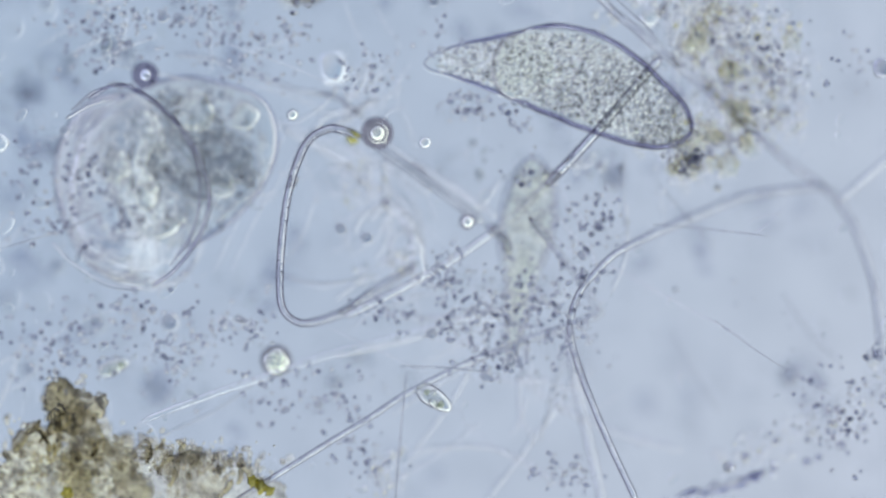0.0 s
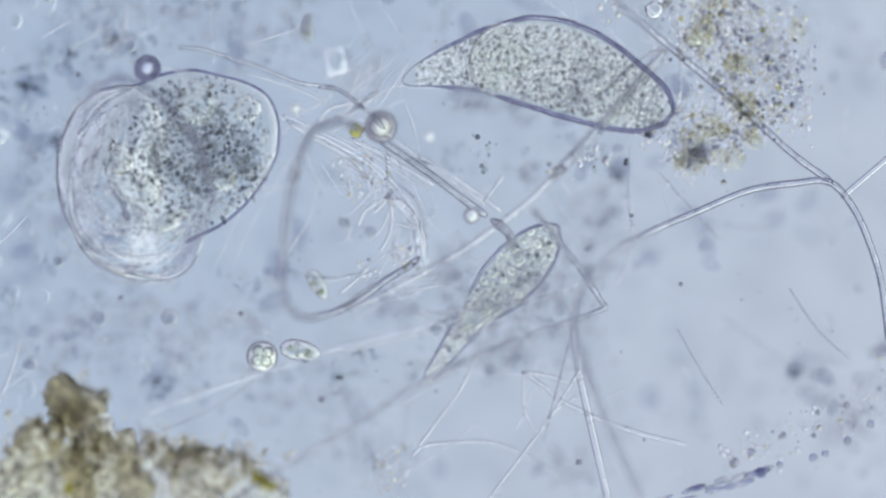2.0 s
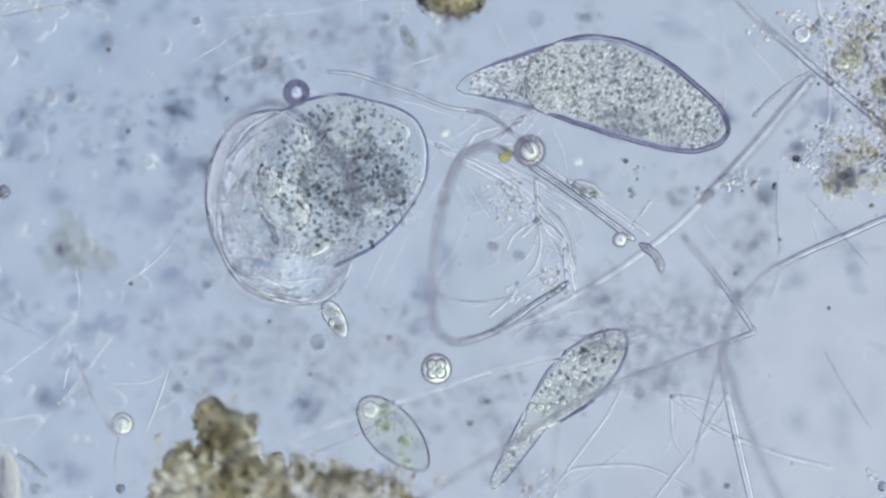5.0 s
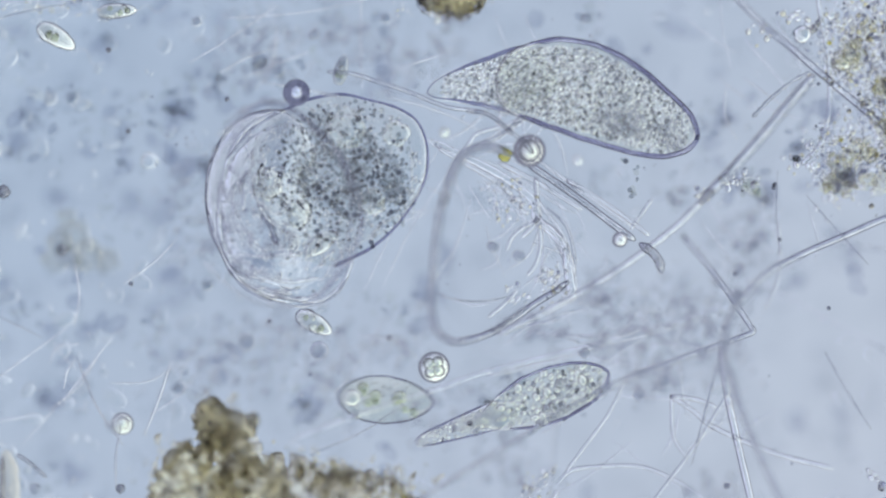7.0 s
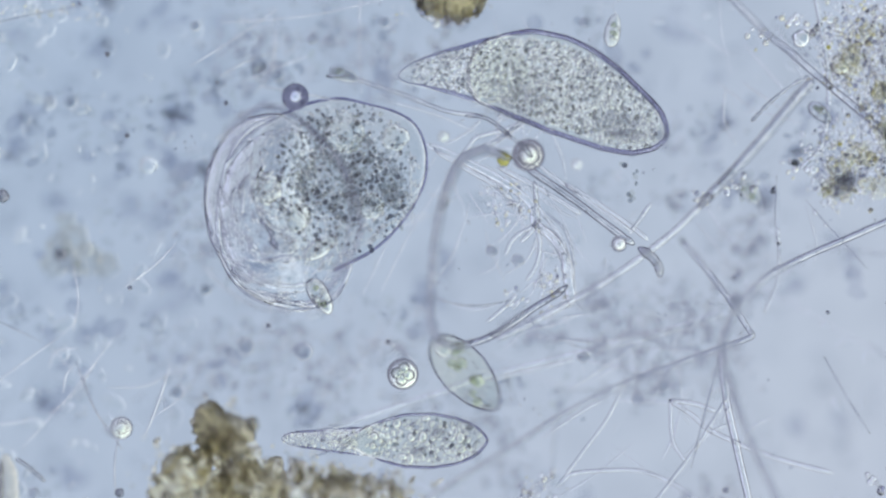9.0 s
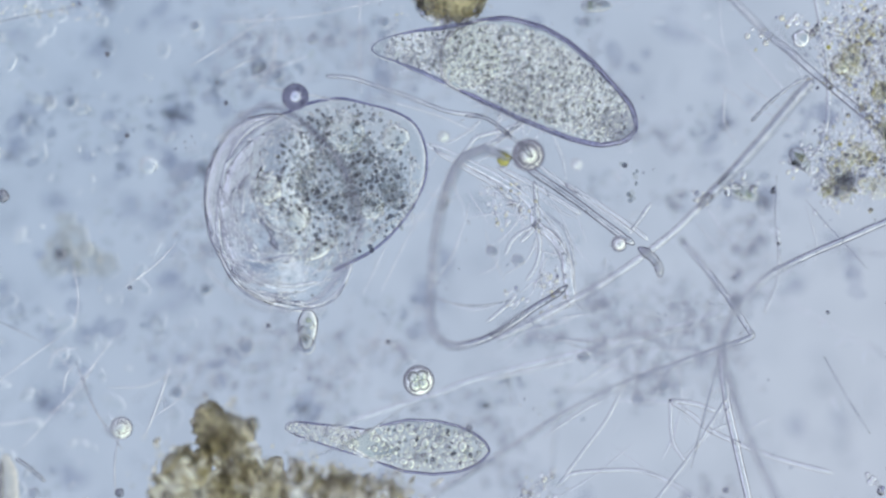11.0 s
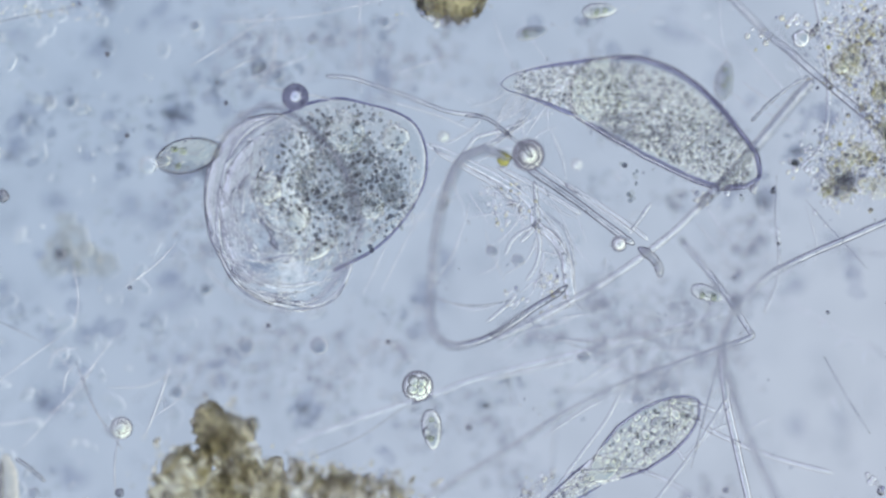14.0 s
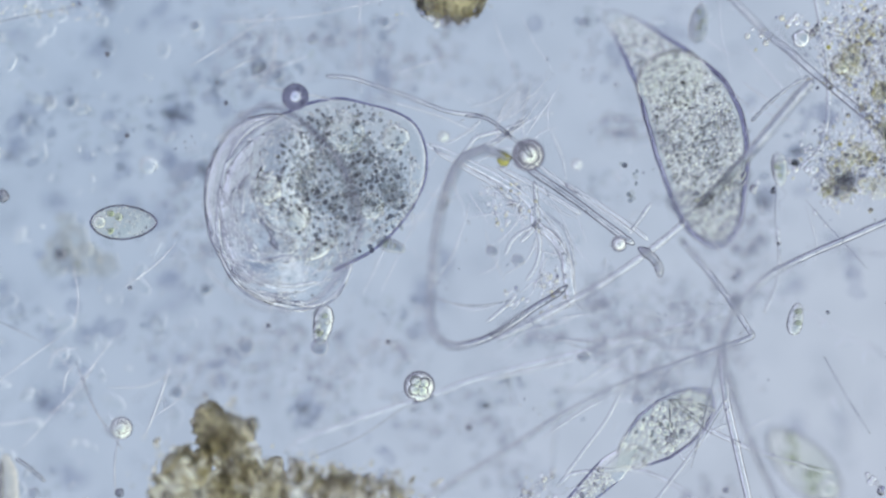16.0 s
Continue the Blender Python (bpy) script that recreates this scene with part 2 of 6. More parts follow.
def strand_mesh(points, width, n=8, sides=10, wobble=0.0, z=0.0, taper=1.0, seed=0):
    """A thread on the stage plan: (u, v) or (u, v, z) points, width in divisions."""
    rnd = random.Random(seed)
    line = spline([at(*p) if len(p) == 3 else at(*p, z) for p in points], n)
    k = len(line)
    radii = []
    run = [0.0]
    for a, b in zip(line, line[1:]):
        run.append(run[-1] + (b - a).length)
    for i in range(k):
        s = i / (k - 1)
        end = min(1.0, min(run[i], run[-1] - run[i]) * DIV / (width if width > 5 else 40) + 0.15) ** 0.5
        r = width / DIV / 2 * end * (1 + (taper - 1) * s) * (1 + wobble * rnd.uniform(-1, 1))
        radii.append(r)
    bm = bmesh.new()
    tube(bm, line, radii, sides)
    return bm


def strand(name, points, width, material, label, category="filament", z=0.0, wobble=0.05, taper=1.0, group="", seed=0):
    ob = part(name, strand_mesh(points, width, z=z, wobble=wobble, taper=taper, seed=seed), material)
    return tagged(ob, label, category, group)


def smooth_steps(xs, ys, q):
    """Cubic curve through the stations, flat beyond them."""
    xs, ys = np.array(xs, float), np.array(ys, float)
    m = np.gradient(ys, xs)
    i = np.clip(np.searchsorted(xs, q) - 1, 0, len(xs) - 2)
    h = xs[i + 1] - xs[i]
    s = np.clip((q - xs[i]) / h, 0, 1)
    return ((2 * s ** 3 - 3 * s ** 2 + 1) * ys[i] + (s ** 3 - 2 * s ** 2 + s) * h * m[i]
            + (-2 * s ** 3 + 3 * s ** 2) * ys[i + 1] + (s ** 3 - s ** 2) * h * m[i + 1])


class Hull:
    """A flattened body along x: stations (s, upper edge, lower edge) in divisions."""

    def __init__(self, stations, flat):
        s, up, lo = zip(*stations)
        self.length, self.flat = s[-1], flat
        self.s = [v - s[-1] / 2 for v in s]
        self.mid = [(a + b) / 2 for a, b in zip(up, lo)]
        self.half2 = [((a - b) / 2) ** 2 for a, b in zip(up, lo)]

    def section(self, x):
        q = np.array([x])
        half = math.sqrt(max(0.0, float(np.interp(x, self.s, self.half2))))
        return float(smooth_steps(self.s, self.mid, q)[0]), half

    def mesh(self, n=64, sides=40, inset=0.0):
        bm = bmesh.new()
        L = self.length / 2
        rings = []
        for i in range(1, n):
            x = -L * math.cos(math.pi * i / n)
            mid, half = self.section(x)
            deep = max(0.3, half * self.flat - inset)
            half = max(0.4, half - inset)
            ring = []
            for k in range(sides):
                w = 2 * math.pi * k / sides
                ring.append(bm.verts.new(Vector((x * (L - inset) / L, mid + half * math.cos(w), deep * math.sin(w))) / DIV))
            rings.append(ring)
        ends = [bm.verts.new(Vector((e * (L - inset), self.section(e * L)[0], 0)) / DIV) for e in (-1, 1)]
        for r0, r1 in zip(rings, rings[1:]):
            for k in range(sides):
                bm.faces.new((r0[k], r1[k], r1[(k + 1) % sides], r0[(k + 1) % sides]))
        for k in range(sides):
            bm.faces.new((ends[0], rings[0][k], rings[0][(k + 1) % sides]))
            bm.faces.new((ends[1], rings[-1][(k + 1) % sides], rings[-1][k]))
        bmesh.ops.recalc_face_normals(bm, faces=bm.faces[:])
        return bm

    def inside(self, rnd, lo=-0.9, hi=0.95, fill=0.85, deep=0.22):
        while True:
            x = rnd.uniform(lo, hi) * self.length / 2
            mid, half = self.section(x)
            if rnd.random() * 100 < half + 4:
                a = rnd.uniform(-fill, fill)
                return Vector((x, mid + half * a, half * self.flat * rnd.uniform(-deep, deep) * math.sqrt(1 - a * a))) / DIV


GRAIN = bmesh.new()
bmesh.ops.create_icosphere(GRAIN, subdivisions=2, radius=1.0)
GRAIN_V = np.array([v.co[:] for v in GRAIN.verts])
GRAIN_F = [[v.index for v in f.verts] for f in GRAIN.faces]
GRAIN.free()


def grain_mesh(name, spots, material, parent=None, label=""):
    """Many small rounded grains in one mesh: (place, radius, stretch, turn)."""
    vs, fs = [], []
    for i, (p, r, st, a) in enumerate(spots):
        c, s = math.cos(a), math.sin(a)
        x, y, z = GRAIN_V[:, 0] * r * st, GRAIN_V[:, 1] * r, GRAIN_V[:, 2] * r
        vs.append(np.stack([p[0] + x * c - y * s, p[1] + x * s + y * c, p[2] + z], 1))
        fs += [[k + i * len(GRAIN_V) for k in f] for f in GRAIN_F]
    vs = np.concatenate(vs).tolist()
    me = bpy.data.meshes.new(name)
    me.from_pydata(vs, [], fs)
    me.polygons.foreach_set("use_smooth", [True] * len(fs))
    me.materials.append(material)
    ob = new(name, me)
    if parent:
        ob.parent = parent
        ob["kind"] = "stuff"
    if label:
        ob["label"] = label
    return ob


def spread(spots, gap):
    """Leave out the grains that would sink into one already laid."""
    cells, kept = collections.defaultdict(list), []
    size = 16 / DIV
    for s in spots:
        p, r = s[0], s[1]
        i, j = int(math.floor(p[0] / size)), int(math.floor(p[1] / size))
        near = [q for a in (-1, 0, 1) for b in (-1, 0, 1) for q in cells[i + a, j + b]]
        if all((p - q[0]).length > gap * (r + q[1]) for q in near):
            cells[i, j].append(s)
            kept.append(s)
    return kept


def ball(radius, squash=1.0, sub=4, bumps=0.0, freq=3.0, seed=0):
    bm = bmesh.new()
    bmesh.ops.create_icosphere(bm, subdivisions=sub, radius=radius / DIV)
    for v in bm.verts:
        if bumps:
            v.co *= 1 + bumps * noise.fractal(v.co * freq * DIV / radius + Vector((seed * 7.3, seed, 0)), 1.0, 2.0, 4)
        v.co.z *= squash
    return bm


def cushion(rim, thick, rings=14, sides=72, power=0.5):
    """A rounded body seen from above: rim gives the reach (divisions) for an angle."""
    bm = bmesh.new()
    angles = [2 * math.pi * k / sides for k in range(sides)]
    reach = [rim(a) / DIV for a in angles]

    def layer(rho, sign):
        h = thick / DIV * max(0.0, 1 - rho * rho) ** power * sign
        return [bm.verts.new((r * rho * math.cos(a), r * rho * math.sin(a), h)) for a, r in zip(angles, reach)]

    edge = layer(1.0, 1)
    for sign in (1, -1):
        last = edge
        for i in range(1, rings):
            ring = layer(math.cos(math.pi / 2 * i / rings), sign)
            for k in range(sides):
                bm.faces.new((last[k], last[(k + 1) % sides], ring[(k + 1) % sides], ring[k]))
            last = ring
        top = bm.verts.new((0, 0, thick / DIV * sign))
        for k in range(sides):
            bm.faces.new((last[k], last[(k + 1) % sides], top))
    bmesh.ops.recalc_face_normals(bm, faces=bm.faces[:])
    return bm


def rim_of(stations):
    """Reach by angle from (degrees, divisions) stations, closed round."""
    d = [s[0] for s in stations]
    r = [s[1] for s in stations]
    d = [d[-1] - 360] + d + [d[0] + 360]
    r = [r[-1]] + r + [r[0]]

    def reach(a):
        w = math.degrees(a) % 360
        if w < d[0]:
            w += 360
        if w > d[-1]:
            w -= 360
        return float(smooth_steps(d, r, np.array([w]))[0])
    return reach


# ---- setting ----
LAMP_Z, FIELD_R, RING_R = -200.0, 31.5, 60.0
bm = bmesh.new()
bmesh.ops.create_circle(bm, cap_ends=True, segments=96, radius=FIELD_R)
backdrop = tagged(part("backdrop", bm, M_LAMP, smooth=False), "pale blue lamp field under the slide, graded to lavender", "light", kind="structure")
backdrop.location = (0.35, 0.0, LAMP_Z)
# Unseen glowing ring, added so bent rays give bright fringes; offset for one-sided edges.
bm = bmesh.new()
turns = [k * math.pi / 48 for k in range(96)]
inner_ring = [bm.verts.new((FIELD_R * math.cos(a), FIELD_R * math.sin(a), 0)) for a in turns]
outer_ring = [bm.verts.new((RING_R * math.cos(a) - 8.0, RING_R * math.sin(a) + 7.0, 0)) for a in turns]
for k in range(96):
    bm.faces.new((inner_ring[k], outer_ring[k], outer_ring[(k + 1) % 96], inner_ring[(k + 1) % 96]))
ring = tagged(part("condenser_ring", bm, M_RING, smooth=False), "unseen bright ring added round the lamp field to lighten edges", "light", kind="structure")
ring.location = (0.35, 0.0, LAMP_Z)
bm = bmesh.new()
bmesh.ops.create_cube(bm, size=1.0, matrix=Matrix.Diagonal((15, 11, 0.1, 1)))
bmesh.ops.bevel(bm, geom=bm.edges[:], offset=0.02, segments=2, affect="EDGES")
slide = tagged(part("glass_slide", bm, M_SLIDE, smooth=False), "clear flat glass slide under the water film", "glass slide", kind="structure")
slide.location = (0.4, 0, -1.0)
slide.visible_shadow = False


# ---- the shelled body with its sac ----
def outline(cu, cv, pts):
    """Reach by angle of a rounded outline about its centre, both on the plan."""
    st = sorted((math.degrees(math.atan2(cv - v, u - cu)) % 360, math.hypot(u - cu, v - cv)) for u, v in pts)
    return rim_of(st)


def shelled_cell():
    c = at(560, 360)
    ob = thing("shelled_cell", "round grey-clear cell in a wrinkled membrane, filled with dark grains", "cell", c)
    sac = outline(510, 385, [(560, 300), (510, 210), (440, 208), (395, 245), (372, 295), (362, 350), (370, 410), (395, 470), (440, 520), (500, 545), (545, 550), (590, 530), (620, 490), (625, 440), (600, 360)])
    skin = cushion(sac, 75, 20, 110)
    for v in skin.verts:
        k = min(1.0, max(0.0, (0.26 - v.co.x) / 0.4))
        v.co.z *= 0.08 + 0.92 * k * k * (3 - 2 * k)
        v.co += 0.022 * noise.noise_vector(v.co * 5) + 0.010 * noise.noise_vector(v.co * 13)
    b = part("sac", skin, M_SAC, ob, "wrinkled clear outer membrane")
    b.location = at(510, 385, 0.0) - c
    lobe = outline(490, 400, [(560, 330), (520, 235), (470, 235), (425, 270), (400, 320), (390, 380), (400, 440), (440, 490), (500, 515), (560, 505), (600, 470), (610, 400)])
    flap = cushion(lobe, 42)
    for v in flap.verts:
        k = min(1.0, max(0.0, (0.16 - v.co.x) / 0.42))
        v.co.z *= 0.05 + 0.95 * k * k * (3 - 2 * k)
        v.co += 0.012 * noise.noise_vector(v.co * 9)
    b = part("inner_sac", flap, M_LOBE, ob, "folded inner membrane")
    b.location = at(490, 400, 0.02) - c
    inner = outline(605, 320, [(455, 245), (500, 203), (545, 184), (600, 175), (650, 185), (700, 199), (735, 222), (752, 260), (754, 300), (746, 335), (724, 375), (690, 417), (650, 449), (595, 478), (540, 468), (495, 440), (465, 400), (445, 340), (442, 290)])
    hull = cushion(inner, 95, 18, 96)
    for v in hull.verts:
        k = min(1.0, max(0.0, (v.co.x + v.co.y * 0.35 + 0.62) / 1.25))
        v.co.z *= 0.05 + 0.95 * k * k * (3 - 2 * k)
    b = part("body", hull, M_SHELL, ob, "clear swollen cell body")
    b.location = at(605, 320) - c
    rnd = random.Random(5)
    spots = []
    for k in range(1000):
        cx, cy, sx, sy = rnd.choice([(590, 290, 50, 55), (600, 320, 45, 40), (670, 300, 30, 40), (665, 310, 25, 30), (540, 300, 40, 45), (700, 340, 18, 40), (620, 400, 50, 35), (600, 220, 60, 25), (515, 310, 16, 45)])
        u, v = rnd.gauss(cx, sx), rnd.gauss(cy, sy)
        if (u - 612) ** 2 / 132 ** 2 + (v - 320) ** 2 / 135 ** 2 > 1:
            continue
        spots.append((at(u, v, rnd.uniform(-0.008, 0.008)) - c, rnd.choice([2.2, 2.7, 3.2, 3.8, 4.6]) / DIV, 1.1, rnd.uniform(0, 3)))
    grain_mesh("dark_grain_mass", spread(spots, 0.85), M_GRAIN_DARK, ob, "dark food grains")
    spots = []
    for k in range(1100):
        a, q = rnd.uniform(0, 6.283), math.sqrt(rnd.random()) * 0.92
        if k % 4 == 0:
            u, v = 510 + sac(a) * q * math.cos(a), 385 - sac(a) * q * math.sin(a)
        else:
            u, v = 605 + inner(a) * q * math.cos(a), 320 - inner(a) * q * math.sin(a)
        spots.append((at(u, v, rnd.uniform(-0.04, 0.05)) - c, rnd.choice([1.5, 1.9, 2.4]) / DIV, rnd.uniform(1, 2), rnd.uniform(0, 3)))
    grain_mesh("fine_grain_mass", spots, M_GRAIN, ob, "fine pale grains")
    for u, v, r in ((612, 238, 34), (658, 364, 22), (470, 335, 26), (700, 245, 22), (525, 385, 24)):
        w = part("vacuole", ball(r, 0.6, 4, 0.25, 1.2, u), M_VACUOLE_SOFT, ob)
        w.location = at(u, v, rnd.uniform(-0.05, 0.1)) - c
    bmf = strand_mesh([(540, 456), (556, 446), (574, 432), (592, 420)], 34, n=10, sides=20, z=0.02)
    bmesh.ops.translate(bmf, vec=-c, verts=bmf.verts[:])
    part("vacuole", bmf, M_VACUOLE_SOFT, ob, "long clear food vacuole")
    for u, v, r in ((572, 312, 48), (662, 318, 42), (615, 368, 26), (640, 262, 22), (565, 228, 20), (700, 350, 16)):
        w = part("food_mass", ball(r, 0.35, 4, 0.7, 1.8, u), M_MASS, ob, "dim grey food mass")
        w.location = at(u, v, -0.03 - 0.002 * r) - c
    for i, (pts, wd, z) in enumerate((
            ([(508, 200), (440, 232), (405, 285), (392, 340)], 7, 0), ([(500, 202), (430, 215), (388, 260), (366, 320), (368, 400)], 7, 0),
            ([(392, 330), (388, 420), (420, 490), (470, 525), (540, 540)], 8, 0), ([(410, 470), (450, 510), (510, 535), (560, 540), (600, 515), (622, 470)], 7, 0),
            ([(455, 370), (475, 400), (485, 440)], 8, 0.02), ([(420, 455), (470, 462), (520, 450)], 5, 0.03), ([(590, 478), (640, 455), (655, 447)], 6, 0.03),
            ([(505, 230), (545, 240), (575, 250)], 9, 0.05), ([(470, 290), (450, 340), (470, 390), (520, 430)], 6, 0.04), ([(500, 300), (490, 350), (520, 390)], 6, 0.05),
            ([(440, 480), (500, 505), (560, 500)], 6, 0), ([(400, 300), (430, 330), (430, 380)], 6, 0.02), ([(480, 555), (478, 535), (500, 520), (540, 515)], 5, -0.03),
            ([(410, 350), (425, 420), (470, 470)], 5, -0.05), ([(540, 470), (545, 440), (575, 425), (590, 440)], 6, 0.05),
            ([(425, 215), (480, 190), (545, 225), (600, 280), (632, 350), (638, 410), (615, 470), (575, 520), (540, 545)], 7, 0.27),
            ([(395, 235), (440, 200), (500, 195), (560, 235), (605, 300), (622, 370), (610, 450), (570, 510)], 5, 0.25),
            ([(385, 250), (430, 225), (470, 215)], 6, 0.24), ([(360, 470), (400, 510), (460, 545), (520, 552)], 6, 0.2))):
        bmf = strand_mesh(pts, wd, z=z, wobble=0.1, seed=i)
        bmesh.ops.translate(bmf, vec=-c, verts=bmf.verts[:])
        part("fold", bmf, M_CREASE if z > 0.24 else M_FOLD, ob)
    # Dark-tinted tubes draw the refraction line along membrane edges; short ones are folds.
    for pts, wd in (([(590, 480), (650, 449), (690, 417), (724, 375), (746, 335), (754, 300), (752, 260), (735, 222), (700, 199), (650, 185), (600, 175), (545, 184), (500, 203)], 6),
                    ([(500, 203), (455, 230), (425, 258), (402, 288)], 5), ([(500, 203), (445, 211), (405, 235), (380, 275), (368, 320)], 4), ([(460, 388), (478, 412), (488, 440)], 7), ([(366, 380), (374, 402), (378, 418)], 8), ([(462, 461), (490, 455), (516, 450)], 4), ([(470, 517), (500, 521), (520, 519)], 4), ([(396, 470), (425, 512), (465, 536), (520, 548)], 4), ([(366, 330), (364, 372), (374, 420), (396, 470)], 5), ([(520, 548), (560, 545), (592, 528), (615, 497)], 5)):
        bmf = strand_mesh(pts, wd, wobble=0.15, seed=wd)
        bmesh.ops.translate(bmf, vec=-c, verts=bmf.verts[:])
        part("membrane_edge", bmf, M_OUTLINE if wd == 6 else M_CREASE_DARK, ob, "dim violet line drawn along the membrane")
    for i in range(100):
        a, q, lean = rnd.uniform(1.7, 5.6), rnd.uniform(0.2, 0.97), rnd.uniform(-0.07, 0.07)
        pts = []
        for k in range(4):
            w = a + k * rnd.uniform(0.05, 0.15)
            r = sac(w) * (q + min(0, lean * k) + rnd.uniform(-0.035, 0.02))
            pts.append((510 + r * math.cos(w), 385 - r * math.sin(w)))
        bmf = strand_mesh(pts, rnd.uniform(2.6, 6.5), n=5, sides=8, z=rnd.uniform(-0.05, 0.06), wobble=0.2, seed=i)
        bmesh.ops.translate(bmf, vec=-c, verts=bmf.verts[:])
        part("wrinkle", bmf, M_FOLD, ob)
    return ob


shelled_cell()


# ---- round cells and drops ----
def round_cell(u, v, r, material, label, z=0.0, core=None, name="round_cell", category="cell"):
    ob = thing(name, label, category, at(u, v, z))
    wall = part("wall", ball(r), material, ob)
    if core:
        w = part("core", ball(r * 0.55, 0.8, 3, 0.06), core, wall)
        w.location = (0, 0, 0)
    return ob


round_cell(523, 172, 24, M_OIL, "dark-rimmed clear oil drop beside the shelled cell", 0.05, name="oil_drop", category="drop")
round_cell(935, 275, 29, M_CYST_BRIGHT, "pale green round cyst on the thread", 0.1, M_VACUOLE, name="cyst", category="cyst")
round_cell(216, 757, 20, M_CYST, "pale green round cyst on a thin stalk", 0.08, M_VACUOLE, name="cyst", category="cyst")
small_cell = round_cell(565, 612, 16, M_SPORE, "small clear grey round cell", 0.0, name="small_cell")
round_cell(785, 243, 10, M_CYST, "tiny clear round water drop", 0.14, name="drop", category="drop")
round_cell(1095, 432, 14, M_CYST_BRIGHT, "tiny bright drop on the thread", 0.06, name="drop", category="drop")
round_cell(1020, 292, 10, M_VACUOLE, "tiny clear round water drop", 0.14, name="drop", category="drop")
lobed_cell = round_cell(742, 682, 28, M_CYST, "round cell with four pale lobes inside", 0.02, name="lobed_cell")
for k in range(4):
    w = part("lobe", ball(9.5, 0.8, 3), M_CYST, lobed_cell.children[0])
    w.location = (10 / DIV * math.cos(k * 1.571 + 0.6), 10 / DIV * math.sin(k * 1.571 + 0.6), 0)


# ---- threads ----
def hypha(points, width, label, material=None, seed=0, wobble=0.06, taper=1.0):
    ob = strand("hypha", points, width, material or M_HYPHA, label, "fungal thread", wobble=wobble, taper=taper, seed=seed)
    if width >= 9:
        line = spline([at(*p) for p in points], 8)
        q, span = random.Random(seed + 3), 0.3 * width / DIV
        spots = []
        for k in range(int(len(line) * 0.9)):
            i = q.randrange(2, len(line) - 2)
            thin = 1 + (taper - 1) * i / len(line)
            spots.append((line[i].lerp(line[i + 1], q.random()) + Vector((q.uniform(-span, span), q.uniform(-span, span), 0)) * thin, width * thin * q.uniform(0.06, 0.13) / DIV, q.uniform(1, 2), q.uniform(0, 3)))
        grain_mesh("granules", spread(spots, 1.0), M_GRAIN, ob, "fine grains inside the thread")
    return ob


hypha([(905, 282, 0.1), (880, 272, 0.15), (850, 268, 0.19), (815, 288, 0.23), (792, 335, 0.26), (778, 385, 0.26), (768, 455, 0.27), (763, 540, 0.26), (769, 588, 0.23), (796, 611, 0.18), (830, 609, 0.1), (870, 595, 0.03), (908, 572, 0.0), (945, 545, 0.0), (980, 524, 0.01), (1004, 506, 0.02)],
      15, "grey bent fungal thread forming a loop", M_LOOP, taper=0.8)
hypha([(1012, 540, 0.02), (1006, 500, 0.02), (1000, 460, 0.02), (982, 425, 0.0), (948, 395, 0.0), (940, 362, -0.02), (885, 318, -0.05), (800, 275, -0.06), (755, 255, -0.06)], 18, "clear bent fungal thread inside the loop", M_HYPHA_PALE, taper=0.6)
hypha([(1018, 520, 0.0), (1010, 470, 0.0), (992, 420, 0.0), (960, 378, 0.0), (945, 352, 0.0)], 6, "thin clear bent thread inside the loop", M_HYPHA, seed=21)
hypha([(895, 452, 0.02), (903, 430, 0.02), (922, 412, 0.02), (945, 400, 0.02), (958, 385, 0.02)], 7, "thin clear hooked thread inside the loop", M_HYPHA, seed=22)
hypha([(760, 522, 0.05), (800, 537, 0.05), (850, 541, 0.06), (905, 532, 0.06)], 3.5, "thin slack brownish thread across the loop", M_HYPHA_DARK, seed=23)
hypha([(792, 352, 0.16), (786, 364, 0.16), (783, 374, 0.16)], 13, "short dark knob on the looped thread", M_TIP, seed=24)
hypha([(866, 593, 0.15), (880, 588, 0.15), (900, 573, 0.14), (918, 559, 0.13), (930, 550, 0.12)], 10, "short dark stretch on the looped thread", M_LOOP, seed=25, wobble=0.2, taper=0.7)
hypha([(650, 600, 0.06), (700, 612, 0.05), (735, 640, 0.05)], 5, "short thin clear thread beside the lobed cell", seed=27)
hypha([(1375, 400, 0.05), (1378, 450, 0.06), (1374, 500, 0.08), (1352, 555, 0.1)], 6, "thin hanging clear fungal thread", seed=28)
hypha([(880, 600, 0.1), (960, 560, 0.12), (1060, 505, 0.1), (1130, 458, 0.08), (1190, 412, 0.08), (1225, 378, 0.1), (1258, 345, 0.11)], 12, "long straight clear fungal thread running to the floc")
hypha([(1236, 366, 0.11), (1262, 340, 0.13), (1300, 300, 0.15), (1350, 244, 0.17), (1400, 184, 0.16), (1438, 142, 0.12)], 17, "broad clear thread running into the floc", M_HYPHA_GREY, 12)
hypha([(930, 296, 0.02), (1010, 350, 0.0), (1090, 410, 0.0), (1122, 433, 0.0)], 13, "grey straight fungal thread with grains", M_HYPHA_DARK, 4)
hypha([(1130, 439, 0), (1150, 452, 0.03), (1164, 470, 0.06), (1168, 490, 0.08)], 16, "short dark blunt thread tip", M_TIP, 5)
hypha([(940, 283, 0.05), (1020, 342, 0.06), (1115, 408, 0.04)], 6, "thin clear thread beside the hypha")
hypha([(890, 305, -0.05), (990, 372, -0.05), (1020, 385, -0.05)], 5, "thin clear thread under the cyst")
hypha([(1330, 215, 0), (1362, 182, 0), (1400, 152, 0), (1432, 135, 0)], 6, "beaded grey thread near the floc", M_HYPHA_DARK, 8, 0.5)
